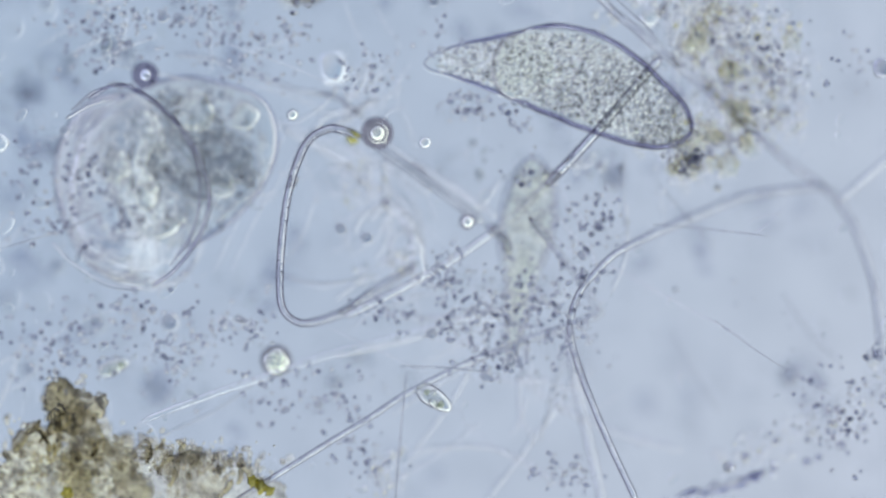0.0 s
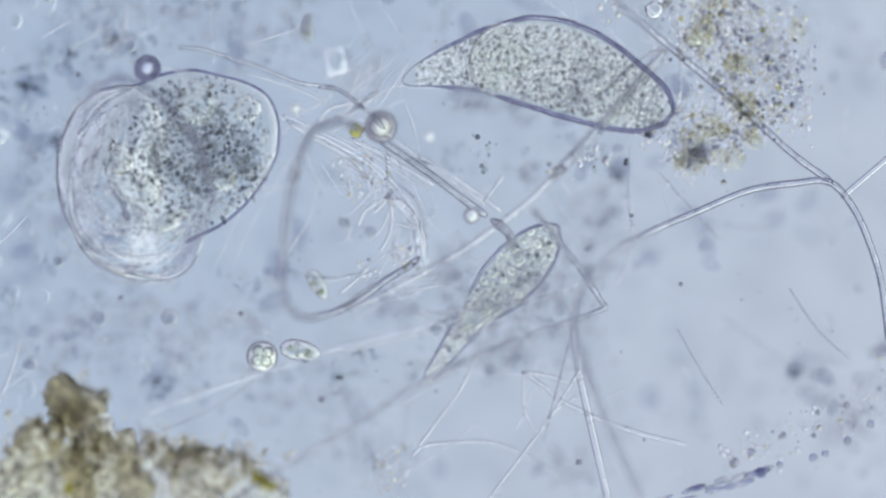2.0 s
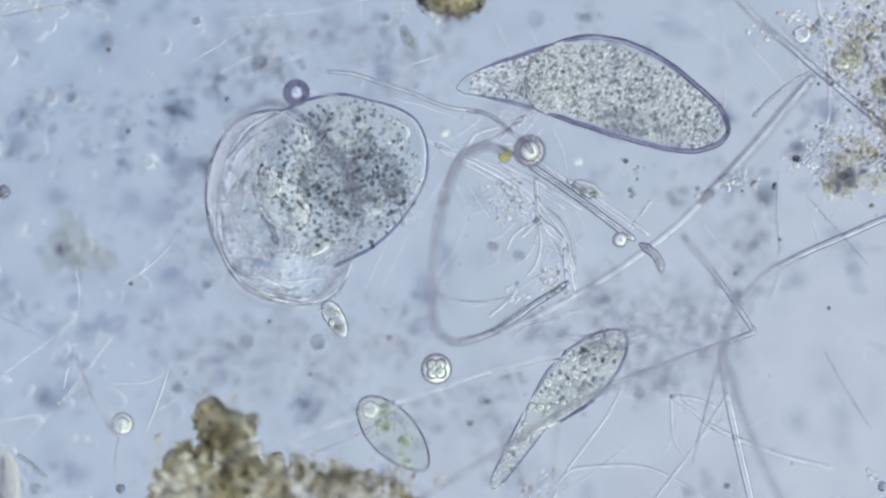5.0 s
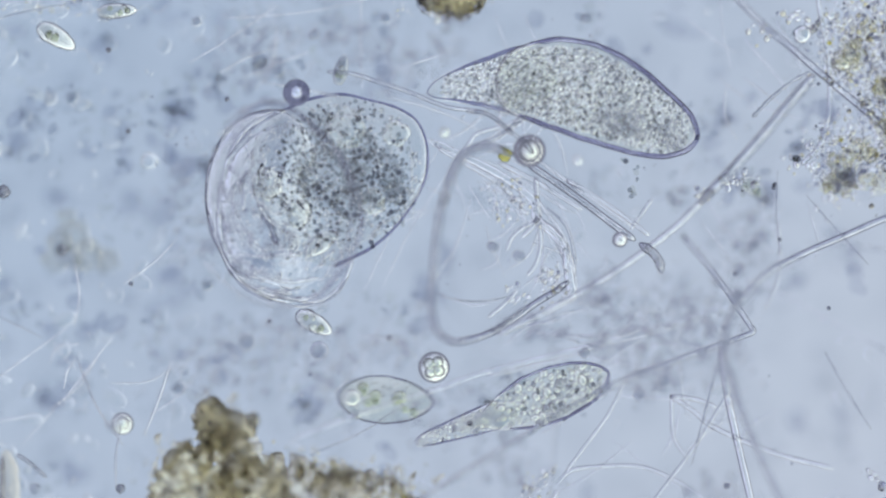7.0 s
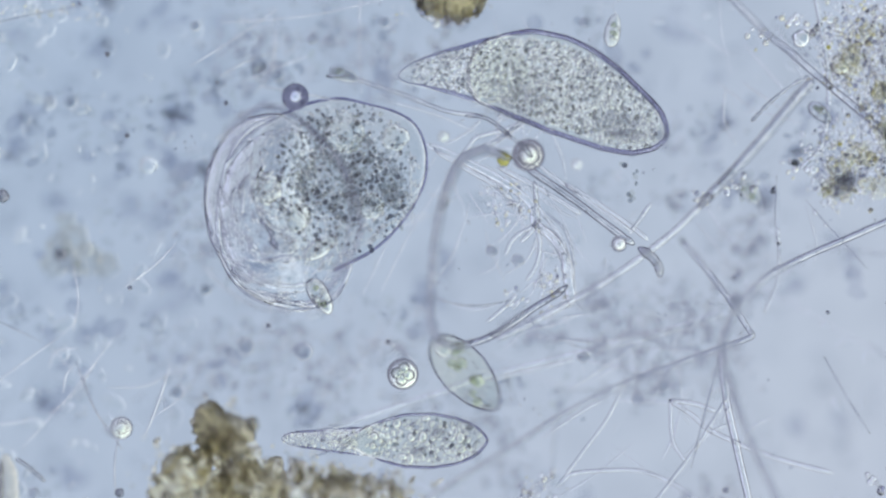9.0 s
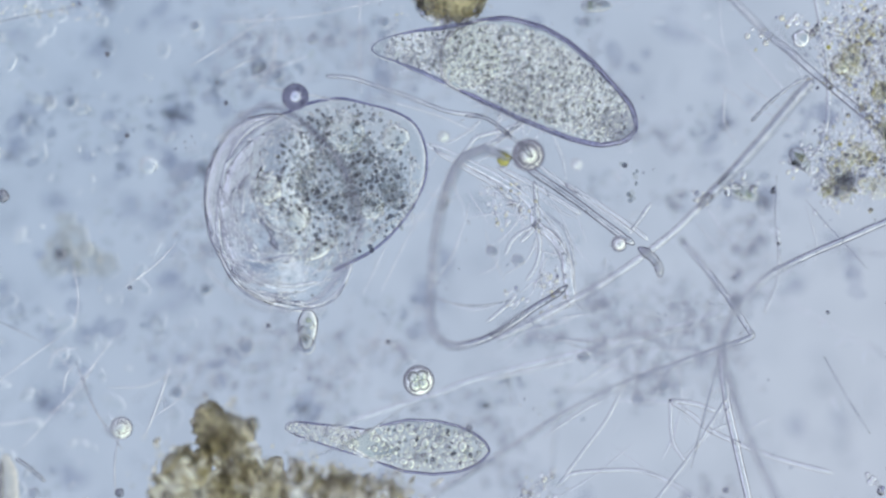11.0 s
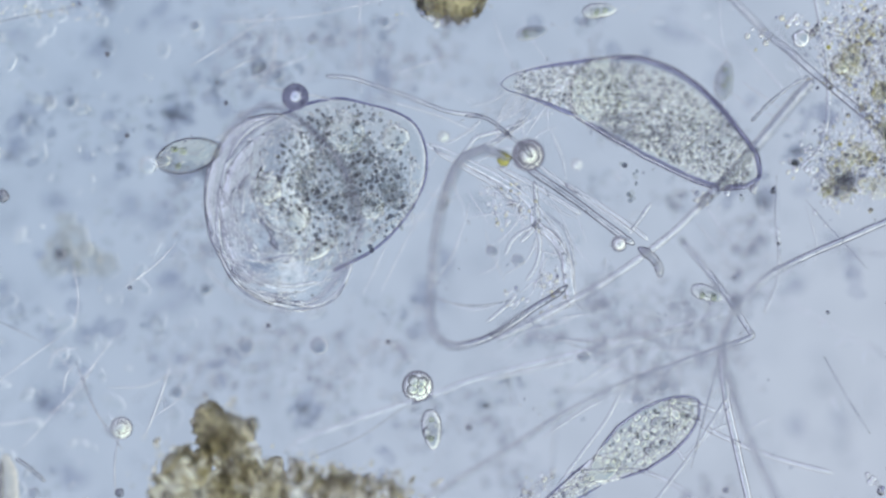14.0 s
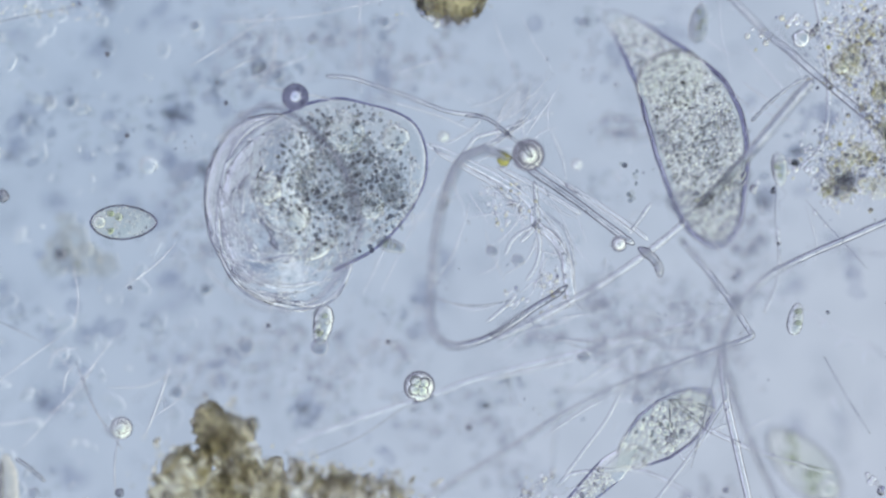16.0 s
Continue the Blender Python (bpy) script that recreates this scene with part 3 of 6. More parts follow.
hypha([(1205, 425, 0.2), (1250, 478, 0.1), (1290, 530, 0.03), (1322, 579, 0.0), (1331, 594, 0.0), (1318, 601, 0.01), (1270, 618, 0.06), (1200, 643, 0.1), (1090, 685, 0.14), (980, 742, 0.14), (930, 775, 0.16), (840, 830, 0.19), (720, 905, 0.2), (640, 955, 0.2)], 10, "grey thread bent in a sharp corner", M_HYPHA_GREY)
hypha([(520, 785, 0.2), (610, 750, 0.16), (690, 722, 0.12), (770, 697, 0.1), (850, 668, 0.06), (1030, 624, 0.02), (1160, 592, -0.1), (1280, 555, -0.15)], 10, "straight clear thread over the slime", M_HYPHA_PALE)
hypha([(860, 672, 0.1), (1000, 640, 0.08), (1100, 600, 0.12), (1200, 580, 0.16)], 7, "thin straight clear fungal thread", seed=3)
hypha([(1396, 930, 0.27), (1340, 810, 0.27), (1296, 700, 0.27), (1277, 625, 0.26), (1290, 565, 0.25), (1325, 520, 0.2), (1364, 485, 0.14), (1430, 452, 0.02), (1494, 425, -0.05), (1584, 388, -0.08), (1664, 375, -0.09), (1730, 373, -0.09), (1774, 423, -0.08), (1804, 493, -0.06), (1822, 560, -0.05), (1834, 660, -0.05)], 12, "thick grey thread in a wide bow", M_HYPHA_GREY)
hypha([(1352, 1010, 0.02), (1334, 925, 0.02), (1304, 793, -0.02), (1284, 700, 0.03), (1274, 620, 0.1)], 13, "clear thread in a slack line", seed=7)
hypha([(1270, -25, 0.14), (1354, 58, 0.12), (1400, 95, 0.08), (1444, 133, 0.02), (1564, 233, -0.03), (1664, 323, -0.06), (1734, 373, -0.08)], 12, "straight clear thread through the yellow floc", M_HYPHA_GREY)
hypha([(1750, 400, -0.05), (1832, 330, -0.05), (1900, 270, 0)], 10, "straight clear thread from the bow")
hypha([(1440, -20, 0.05), (1466, 143, 0.03), (1454, 253, 0.03), (1416, 300, 0.0)], 8, "thin hanging clear fungal thread")
hypha([(1184, 708, 0), (1225, 735, 0), (1260, 763, 0), (1364, 808, -0.05), (1474, 838, -0.08)], 8, "crossing clear thread on the slide", M_HYPHA)
hypha([(1184, 708, 0), (1230, 715, 0), (1265, 728, 0.02)], 8, "short pale thread with a bend", M_HYPHA)
hypha([(1186, 712, 0), (1190, 780, 0.02), (1214, 818, 0.04)], 6, "short clear thread hanging down", seed=2)
hypha([(1290, 700, -0.05), (1240, 780, -0.03), (1224, 803, 0), (1124, 935, 0)], 6, "slanting pale thread across others", M_HYPHA)
hypha([(578, 135, 0.02), (620, 138, 0), (665, 152, 0), (720, 170, 0), (790, 197, 0), (850, 206, 0), (880, 222, 0), (905, 246, 0)], 7, "thin wavy grey thread over the cells", M_HYPHA_GREY)
hypha([(985, 862, 0), (1010, 840, 0), (1060, 833, 0.02), (1130, 833, 0.04), (1190, 855, 0.05), (1250, 895, 0.08)], 7, "thin clear thread in a low bow")
hypha([(1108, 672, 0.03), (1075, 740, 0.02), (1035, 795, 0), (1000, 842, 0)], 6, "thin clear slanting thread on the slide", seed=6)
hypha([(1085, 698, 0.03), (1030, 728, 0.02), (960, 775, 0)], 5, "thin faint slanting clear thread")
hypha([(1283, 160, 0), (1281, 215, 0), (1302, 255, 0)], 5, "thin hanging clear thread with a hook")
hypha([(690, 180, -0.04), (750, 196, -0.04), (800, 214, -0.04), (850, 240, -0.04)], 4, "faint thin clear wavy thread", M_HYPHA)
for pts, w, mat, lab in (
        (((785, 354, 0.1), (794, 315, 0.08), (818, 277, 0.06), (852, 262, 0.04), (885, 246, 0.02), (925, 214, 0.02)), 7, M_HYPHA_GREY, "thin grey thread along the head of the loop"),
        (((799, 301, 0.04), (828, 262, 0.03), (845, 243, 0.02), (895, 229, 0.0), (930, 212, 0.0)), 7, M_HYPHA, "thin clear thread over the head of the loop"),
        (((823, 205, 0.0), (862, 210, 0.0), (895, 234, 0.02), (922, 258, 0.04), (939, 277, 0.05)), 6, M_HYPHA_GREY, "thin grey wavy thread to the pale cyst"),
        (((772, 268, -0.03), (833, 303, -0.03), (871, 325, -0.02), (905, 352, 0.0)), 8, M_HYPHA, "thin straight clear thread in the loop"),
        (((880, 295, -0.03), (939, 325, -0.03), (985, 352, -0.03), (1028, 379, -0.03)), 8, M_HYPHA, "thin straight clear thread in the loop"),
        (((1000, 325, 0.03), (1060, 362, 0.03), (1110, 396, 0.02), (1146, 424, 0.02)), 8, M_HYPHA, "thin clear thread beside the hypha"),
        (((946, 322, 0.0), (949, 360, 0.0), (951, 392, 0.0), (938, 412, 0.0), (922, 428, 0.0)), 8, M_HYPHA, "thin clear hooked thread in the loop"),
        (((946, 392, 0.0), (955, 431, 0.0), (949, 469, 0.0), (932, 496, 0.0)), 7, M_HYPHA, "thin clear curved thread in the loop"),
        (((948, 398, 0.02), (975, 414, 0.02), (993, 434, 0.02), (1001, 456, 0.02), (996, 482, 0.02)), 12, M_HYPHA_PALE, "short bright curved thread in the loop"),
        (((967, 376, -0.02), (1000, 408, -0.02), (1014, 455, -0.02), (1016, 496, -0.02)), 5, M_HYPHA_GREY, "thin grey curved thread in the loop"),
        (((1152, 360, 0.0), (1132, 388, 0.0), (1114, 414, 0.0)), 7, M_HYPHA, "short thin clear thread by the blunt tip"),
        (((862, 570, 0.0), (888, 548, 0.0), (914, 522, 0.0)), 7, M_HYPHA, "short thin clear thread in the loop")):
    hypha(pts, w, lab, mat, seed=int(pts[0][0]))
for i, (u0, v0, u1, v1) in enumerate(((850, 300, 905, 330), (870, 345, 940, 330), (905, 300, 870, 390), (945, 330, 950, 470), (930, 360, 860, 440), (955, 400, 930, 410), (930, 410, 880, 432), (985, 420, 1015, 490),
                                      (1015, 490, 1005, 530), (960, 330, 1010, 420), (870, 260, 930, 200), (845, 262, 900, 225), (900, 250, 960, 170), (930, 240, 990, 150), (840, 290, 900, 260), (800, 540, 880, 540))):
    strand("fibre", [(u0, v0), ((u0 + u1) / 2 + 9 * math.sin(i * 2.1), (v0 + v1) / 2 + 9 * math.cos(i * 1.7)), (u1, v1)], 3.4, M_FIBRE, "hair-thin clear fibre in the tangled loop", "fibre", z=0.05 * math.sin(i * 1.3), group="fine fibres", seed=i)

r = random.Random(29)
for cu, cv, su, sv, n, tilt, ln in ((930, 210, 45, 35, 16, 0.9, 70), (880, 350, 50, 40, 18, -0.7, 60), (960, 450, 45, 60, 16, 1.3, 60), (1040, 600, 110, 40, 14, 0.25, 110), (1230, 740, 50, 60, 10, 1.0, 80),
                                   (1390, 120, 60, 60, 8, -0.7, 80), (170, 690, 90, 70, 8, 0.9, 90), (470, 110, 120, 60, 6, 0.6, 90), (700, 420, 50, 60, 7, 1.0, 110), (1330, 420, 80, 60, 6, -0.9, 80)):
    for k in range(n):
        u, v, a, l2 = r.gauss(cu, su), r.gauss(cv, sv), tilt + r.gauss(0, 0.5), ln * r.uniform(0.3, 0.8)
        du, dv, bow, z = l2 * math.cos(a), -l2 * math.sin(a), r.uniform(-12, 12), r.uniform(-0.12, 0.1)
        strand("fibre", [(u - du, v - dv, z), (u + bow, v + bow, z), (u + du, v + dv, z + r.uniform(-0.08, 0.08))], r.uniform(3.0, 5.0), M_FIBRE if k % 2 else M_HYPHA, "hair-thin clear fibre lying in the water", "fibre", group="fine fibres", seed=k)

rnd = random.Random(11)
for u0, v0, u1, v1, z in ((0, 672, 100, 600, 0), (100, 620, 145, 665, 0.1), (145, 660, 205, 775, 0.02), (60, 770, 180, 625, 0.08), (212, 775, 205, 860, 0.02), (355, 105, 470, 30, 0), (430, 35, 640, 5, 0),
                          (640, 0, 640, 140, 0.05), (130, 480, 130, 570, 0.06), (230, 500, 300, 440, 0), (930, 40, 970, 110, 0), (880, 50, 920, 140, 0.05), (1275, 0, 1290, 110, 0.02),
                          (1440, 370, 1520, 460, 0), (1375, 330, 1378, 440, 0), (690, 490, 775, 340, 0.03), (660, 490, 760, 300, 0.06), (590, 700, 660, 600, 0), (570, 800, 690, 735, 0.1),
                          (1000, 540, 1030, 640, 0.03), (960, 575, 1060, 620, 0), (1090, 590, 1210, 560, 0.06), (1000, 870, 1100, 800, 0.02), (1100, 800, 1200, 870, 0), (1270, 650, 1230, 800, 0),
                          (0, 570, 60, 600, -0.03), (1470, 650, 1530, 750, -0.05), (1672, 578, 1750, 670, -0.05), (1500, 330, 1560, 250, 0), (640, 600, 690, 605, 0), (0, 40, 120, 15, 0.05), (1365, 520, 1560, 625, 0.3),
                          (1560, 625, 1710, 720, 0.3), (985, 730, 970, 900, 0.28), (360, 640, 480, 590, 0.3), (300, 470, 440, 420, 0.28), (1600, 430, 1640, 420, 0.27), (1000, 690, 1130, 700, 0.3), (1290, 490, 1230, 440, 0.3),
                          (1450, 440, 1600, 455, 0.3), (1600, 455, 1655, 405, 0.3), (870, 630, 1000, 690, 0.3), (1060, 60, 1068, 0, 0.3), (1370, 50, 1430, 110, 0.28), (700, 130, 900, 215, 0.28)):
    u0, v0, u1, v1 = u0 - 0.18 * (u1 - u0), v0 - 0.18 * (v1 - v0), u1 + 0.18 * (u1 - u0), v1 + 0.18 * (v1 - v0)
    mu, mv = (u0 + u1) / 2 + rnd.uniform(-9, 9), (v0 + v1) / 2 + rnd.uniform(-9, 9)
    strand("fibre", [(u0, v0, z), (mu, mv, z + rnd.uniform(-0.06, 0.06)), (u1, v1, z + rnd.uniform(-0.05, 0.05))], rnd.uniform(2.4, 3.8), M_FIBRE if rnd.random() < 0.6 else M_HYPHA_GREY, "hair-thin clear fibre lying in the water", "fibre", group="fine fibres", seed=int(u0))


# ---- rot and floc ----
rnd = random.Random(3)


def rot_slab(name, cu, cv, pts, thick, material, label, seed, parent=None, z=0.0, rough=0.10):
    """A ragged slab of rot: its rim is torn and its faces are lumpy."""
    rim = outline(cu, cv, pts)

    def torn(a):
        w = Vector((math.cos(a), math.sin(a), seed)) * 3
        return rim(a) * (1 + rough * noise.fractal(w, 0.7, 2.2, 5))
    b = cushion(torn, thick, 16, 160, 0.35)
    for v in b.verts:
        v.co.z += 0.12 * noise.fractal(v.co * 3 + Vector((seed, 0, 0)), 0.8, 2.1, 5)
        v.co += 0.018 * noise.noise_vector(v.co * 9 + Vector((0, seed, 0)))
    ob = part(name, b, material, parent, label if parent else "")
    ob.location = at(cu, cv, z)
    return ob


rot = thing("plant_rot", "ragged clump of yellow-brown rotting plant matter", "detritus", (0, 0, 0.14))
rot_slab("slab", 330, 880, [(262, 880), (285, 825), (318, 792), (352, 790), (385, 830), (430, 880), (420, 940), (340, 990), (250, 960)], 34, M_BROWN, "dark olive-brown rot", 1.0, rot, -0.02, 0.2)
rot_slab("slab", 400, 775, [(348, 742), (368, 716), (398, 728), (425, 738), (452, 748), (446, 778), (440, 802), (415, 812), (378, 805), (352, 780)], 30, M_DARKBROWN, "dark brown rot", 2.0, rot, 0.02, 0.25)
rot_slab("slab", 382, 775, [(346, 742), (364, 716), (392, 722), (408, 745), (412, 800), (398, 832), (365, 818), (350, 780)], 20, M_BROWN, "dark olive-brown rot", 6.0, rot, -0.10, 0.22)
rot_slab("slab", 430, 812, [(392, 800), (420, 752), (446, 756), (456, 795), (478, 838), (445, 862), (400, 850)], 20, M_LITTER, "grey grainy litter", 7.0, rot, -0.08, 0.22)
rot_slab("slab", 475, 900, [(385, 850), (430, 818), (470, 815), (500, 820), (515, 850), (520, 880), (520, 960), (470, 990), (400, 940)], 36, M_BROWN, "olive-brown grainy rot", 3.0, rot, -0.12, 0.2)
rot_slab("slab", 560, 910, [(480, 850), (510, 812), (560, 830), (610, 842), (650, 880), (640, 960), (540, 990), (480, 940)], 30, M_LITTER, "grey grainy litter", 3.5, rot, 0.0, 0.2)
rot_slab("slab", 650, 920, [(560, 860), (610, 838), (665, 842), (705, 858), (745, 885), (775, 925), (740, 980), (640, 990), (570, 940)], 30, M_LITTER, "grey grainy litter", 4.0, rot, -0.05, 0.2)
spots = []
for k in range(700):
    cu, cv, su, sv = rnd.choice([(320, 855, 33, 38), (400, 775, 26, 28), (430, 850, 45, 30), (540, 845, 50, 18), (660, 860, 45, 16), (520, 890, 80, 30), (600, 850, 40, 14)])
    spots.append((at(rnd.gauss(cu, su), rnd.gauss(cv, sv), rnd.uniform(-0.1, 0.18)), rnd.choice([2, 2.5, 3.5, 5]) / DIV, rnd.uniform(1, 2), rnd.uniform(0, 3)))
grain_mesh("crumb_layer", spots, M_LITTER, rot, "loose grey-yellow crumbs")
for u, v, r0 in ((386, 912, 10), (730, 901, 10), (716, 893, 10), (744, 909, 8)):
    w = part("plastid", ball(r0, 0.5, 3, 0.9, 1.6, u), M_GREEN, rot, "yellow-green plant remnant")
    w.location = at(u, v, 0.1)
for i in range(26):
    cu, cv = rnd.choice([(320, 850), (345, 830), (430, 860), (560, 870), (680, 890)])
    u, v, a = cu + rnd.uniform(-45, 45), cv + rnd.uniform(-35, 35), rnd.uniform(0.6, 2.4)
    ln = rnd.uniform(18, 45)
    part("shred", strand_mesh([(u, v), (u + 5 + ln * 0.5 * math.cos(a), v - ln * 0.5 * math.sin(a)), (u + ln * math.cos(a), v - ln * math.sin(a))], rnd.uniform(6, 11), z=0.06, wobble=0.2, seed=i), M_BROWN, rot)
ballrot = thing("rot_ball", "dark brown crumbly ball of rot", "detritus")
rot_slab("core", 795, -8, [(735, -3), (750, 22), (790, 37), (830, 30), (858, 4), (855, -38), (800, -73), (745, -48)], 45, M_BROWN, "dark brown core", 5.0, ballrot, -0.15, 0.06)
rot_slab("core", 798, -14, [(745, -8), (760, 14), (795, 26), (828, 20), (848, 0), (845, -38), (800, -66), (752, -46)], 30, M_BROWN, "dark brown core", 8.0, ballrot, -0.3, 0.1)
spots = []
for k in range(110):
    a = rnd.uniform(3.0, 6.4)
    spots.append((at(797 + rnd.gauss(57, 8) * math.cos(a), -7 - rnd.gauss(40, 7) * math.sin(a), rnd.uniform(-0.2, -0.05)), rnd.choice([2.5, 4, 6]) / DIV, rnd.uniform(1, 1.6), rnd.uniform(0, 3)))
grain_mesh("crumb_layer", spots, M_YELLOW, ballrot, "pale crumbs round the rim")

floc = thing("yellow_floc", "loose floc of yellow and dark grains around threads", "detritus")
spots = []
FLOC = [(1500, 75, 32), (1545, 110, 40), (1610, 190, 35), (1640, 240, 35), (1530, 40, 35), (1650, 170, 30), (1480, 270, 30), (1520, 300, 30), (1590, 60, 40), (1630, 110, 35), (1600, 250, 30), (1545, 60, 28), (1550, 150, 26), (1500, 120, 24), (1545, 200, 24), (1555, 270, 24), (1480, 330, 18)]
for k in range(2600):
    cu, cv, sd = rnd.choice(FLOC)
    spots.append((at(rnd.gauss(cu, sd), rnd.gauss(cv, sd), rnd.uniform(-0.12, 0.1)), rnd.choice([1.7, 2, 2, 2.4, 2.8, 3.4, 4.2]) / DIV, rnd.uniform(1, 2.2), rnd.uniform(0, 3)))
grain_mesh("grain_mass", spread(spots, 1.0), M_YELLOW, floc, "yellow and clear grains")
spots = []
for k in range(70):
    cu, cv, sd = rnd.choice(FLOC)
    spots.append((at(rnd.gauss(cu, sd), rnd.gauss(cv, sd), rnd.uniform(-0.03, 0.03)), rnd.uniform(1.8, 3.4) / DIV, rnd.uniform(1, 1.6), rnd.uniform(0, 3)))
grain_mesh("dark_grain_mass", spots, M_SPECK, floc, "dark blue-grey grains")
for k in range(24):
    cu, cv, sd = rnd.choice(FLOC)
    w = part("flake", ball(rnd.uniform(8, 20), 0.5, 4, 0.9, 1.8, k), M_FLOC, floc, "pale yellow slime flake")
    w.location = at(rnd.gauss(cu, sd), rnd.gauss(cv, sd), rnd.uniform(-0.15, 0.1))
for k in range(14):
    cu, cv, sd = rnd.choice(FLOC)
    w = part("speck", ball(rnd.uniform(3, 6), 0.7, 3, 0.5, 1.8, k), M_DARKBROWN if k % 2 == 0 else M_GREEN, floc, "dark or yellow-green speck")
    w.location = at(rnd.gauss(cu, sd), rnd.gauss(cv, sd), rnd.uniform(-0.05, 0.05))


for u, v, r in ((1418, 68, 15), (1486, 116, 17), (1470, 34, 8), (1479, 48, 7), (1496, 74, 8), (1440, 300, 7)):
    w = part("droplet", ball(r, 0.8, 4, 0.15, 1.5, u), M_VACUOLE, floc, "bright clear drop")
    w.location = at(u, v, -0.06)


def crumbs(name, label, places, n, sd, zs, sizes, material, seed):
    r = random.Random(seed)
    sp = []
    for k in range(n):
        cu, cv = r.choice(places)
        sp.append((at(r.gauss(cu, sd), r.gauss(cv, sd), r.uniform(*zs)), r.choice(sizes) / DIV, r.uniform(1, 1.6), r.uniform(0, 3)))
    return tagged(grain_mesh(name, sp, material), label, "detritus", kind="stuff")


crumbs("net_grains", "pale grains caught in the tangled loop", [(970, 490), (960, 520), (985, 500), (905, 520), (895, 380), (880, 350), (930, 370), (1000, 530), (910, 330)], 130, 14, (-0.06, 0.06), [1.8, 2.4, 3, 4], M_YELLOW, 4)
crumbs("knot_grains", "small grains along the thread by the floc", [(1245, 350), (1330, 330), (1290, 330), (1345, 60), (1410, 290), (1440, 60), (1400, 30)], 90, 11, (-0.05, 0.05), [2, 2.5, 3.5, 5], M_YELLOW, 5)
crumbs("dark_knots", "dark soft specks on the threads", [(1245, 358), (1490, 320), (1108, 297), (1123, 311), (1131, 326), (1118, 346), (1408, 290), (1370, 334), (1312, 352)], 30, 4, (-0.06, 0.04), [2.5, 3, 4, 5], M_GRAIN_DARK, 6)
crumbs("pale_grains", "loose clear grains strewn over the slide", [(300 + 97 * k % 1500, 60 + 211 * k % 800) for k in range(40)], 150, 40, (-0.1, 0.1), [1.6, 2, 2.6], M_GERM, 7)
crumbs("edge_grains", "pale line of fine grains along a faint thread", [(20 + 16 * k, 22 - 3 * (k % 3)) for k in range(11)] + [(705, 16), (720, 24)], 70, 9, (-0.22, 0.0), [1.6, 2, 2.6], M_YELLOW, 10)
crumbs("far_debris", "pale chain of debris by the sheathed filament", [(1560, 850), (1600, 840), (1650, 830), (1700, 800), (1750, 790), (1790, 760), (1830, 720), (950, 860), (940, 885), (955, 895)], 240, 18, (-0.1, 0.1), [1.6, 2.2, 3, 4.5], M_YELLOW, 9)
for u, v, r, lab in ((190, 96, 7, "tiny dark brown speck"), (230, 510, 6, "tiny dark speck on a fibre"), (687, 605, 6, "tiny dark speck on a fibre"), (475, 577, 6, "tiny dark elongated speck"), (1300, 492, 6, "tiny dark round speck"), (916, 461, 10, "dark soft round spore"),
                     (225, 240, 6, "tiny dark round speck"), (400, 183, 6, "tiny dark round speck"), (830, 757, 8, "tiny dark round speck"), (1285, 868, 8, "dark blue round speck"), (555, 70, 9, "grey soft round spore"), (585, 72, 9, "grey soft round spore"), (1128, 706, 10, "grey soft round spore"),
                     (1032, 632, 9, "grey soft round spore"), (1410, 290, 7, "dark brown speck by the floc"), (870, 445, 9, "grey soft round spore"), (1035, 42, 9, "grey soft round spore"), (1378, 432, 5, "tiny dark round speck"), (1465, 553, 5, "tiny dark elongated speck"), (1172, 681, 9, "dim blue round spore"), (1830, 160, 16, "dark blue round spore")):
    w = part("speck", ball(r * 0.7 if r < 9 else r, 0.8, 3, 0.3, 1.5, u), M_SPECK if r < 9 else M_SPORE)
    w.location = at(u, v, 0.0 if r < 9 else 0.11)
    tagged(w, lab + " in the water", "speck", "specks")
for u, v, r, z, mat, lab in ((6, 348, 11, 0.06, M_SPECK, "dark blue round spore on the slide"), (103, 450, 11, -0.3, M_SPECK, "dark violet soft spore in a pale slime patch"), (265, 293, 15, 0.1, M_CYST_CLEAR, "pale bright soft drop in the water"), (362, 512, 9, -0.2, M_SPORE, "grey soft round spore on the slide"),
                             (432, 612, 14, -0.25, M_SPORE, "grey soft round spore on the slide"), (312, 695, 11, -0.22, M_SPORE, "grey soft round spore on the slide"), (62, 872, 9, 0.1, M_SPORE, "grey blue round spore on the slide"),
                             (212, 872, 8, 0.06, M_SPECK, "dark blue round spore on the slide"), (85, 180, 10, -0.25, M_SPORE, "grey soft round spore on the slide"), (122, 178, 11, -0.25, M_SPORE, "grey soft round spore on the slide"),
                             (490, 130, 10, -0.2, M_SPORE, "grey soft round spore on the slide"), (455, 128, 10, -0.24, M_SPORE, "grey soft round spore on the slide"), (345, 45, 8, -0.15, M_SPORE, "grey soft round spore on the slide"), (680, 38, 9, -0.2, M_SPORE, "grey soft round spore on the slide")):
    w = part("spore", ball(r, 0.8, 3, 0.3, 1.5, u), mat)
    w.location = at(u, v, z)
    tagged(w, lab, "spore", "soft spores")
patch = thing("slime_patch", "pale yellowish patch of slime round a dark spore", "slime")
for u, v, r in ((105, 455, 30), (150, 462, 24), (128, 420, 20), (112, 392, 13), (185, 470, 17)):
    w = part("flake", ball(r, 0.4, 4, 0.8, 1.4, u), M_PATCH, patch)
    w.location = at(u, v, -0.3)
stem = thing("plant_scrap", "yellowish translucent scrap of plant stem", "plant scrap")
part("stem", strand_mesh([(12, 806), (16, 840), (18, 890), (16, 960)], 36, n=10, sides=20, z=0.16, wobble=0.05), M_STEM, stem)
part("vein", strand_mesh([(4, 815), (6, 850), (5, 950)], 7, z=0.09), M_TIP, stem, "dark vein")
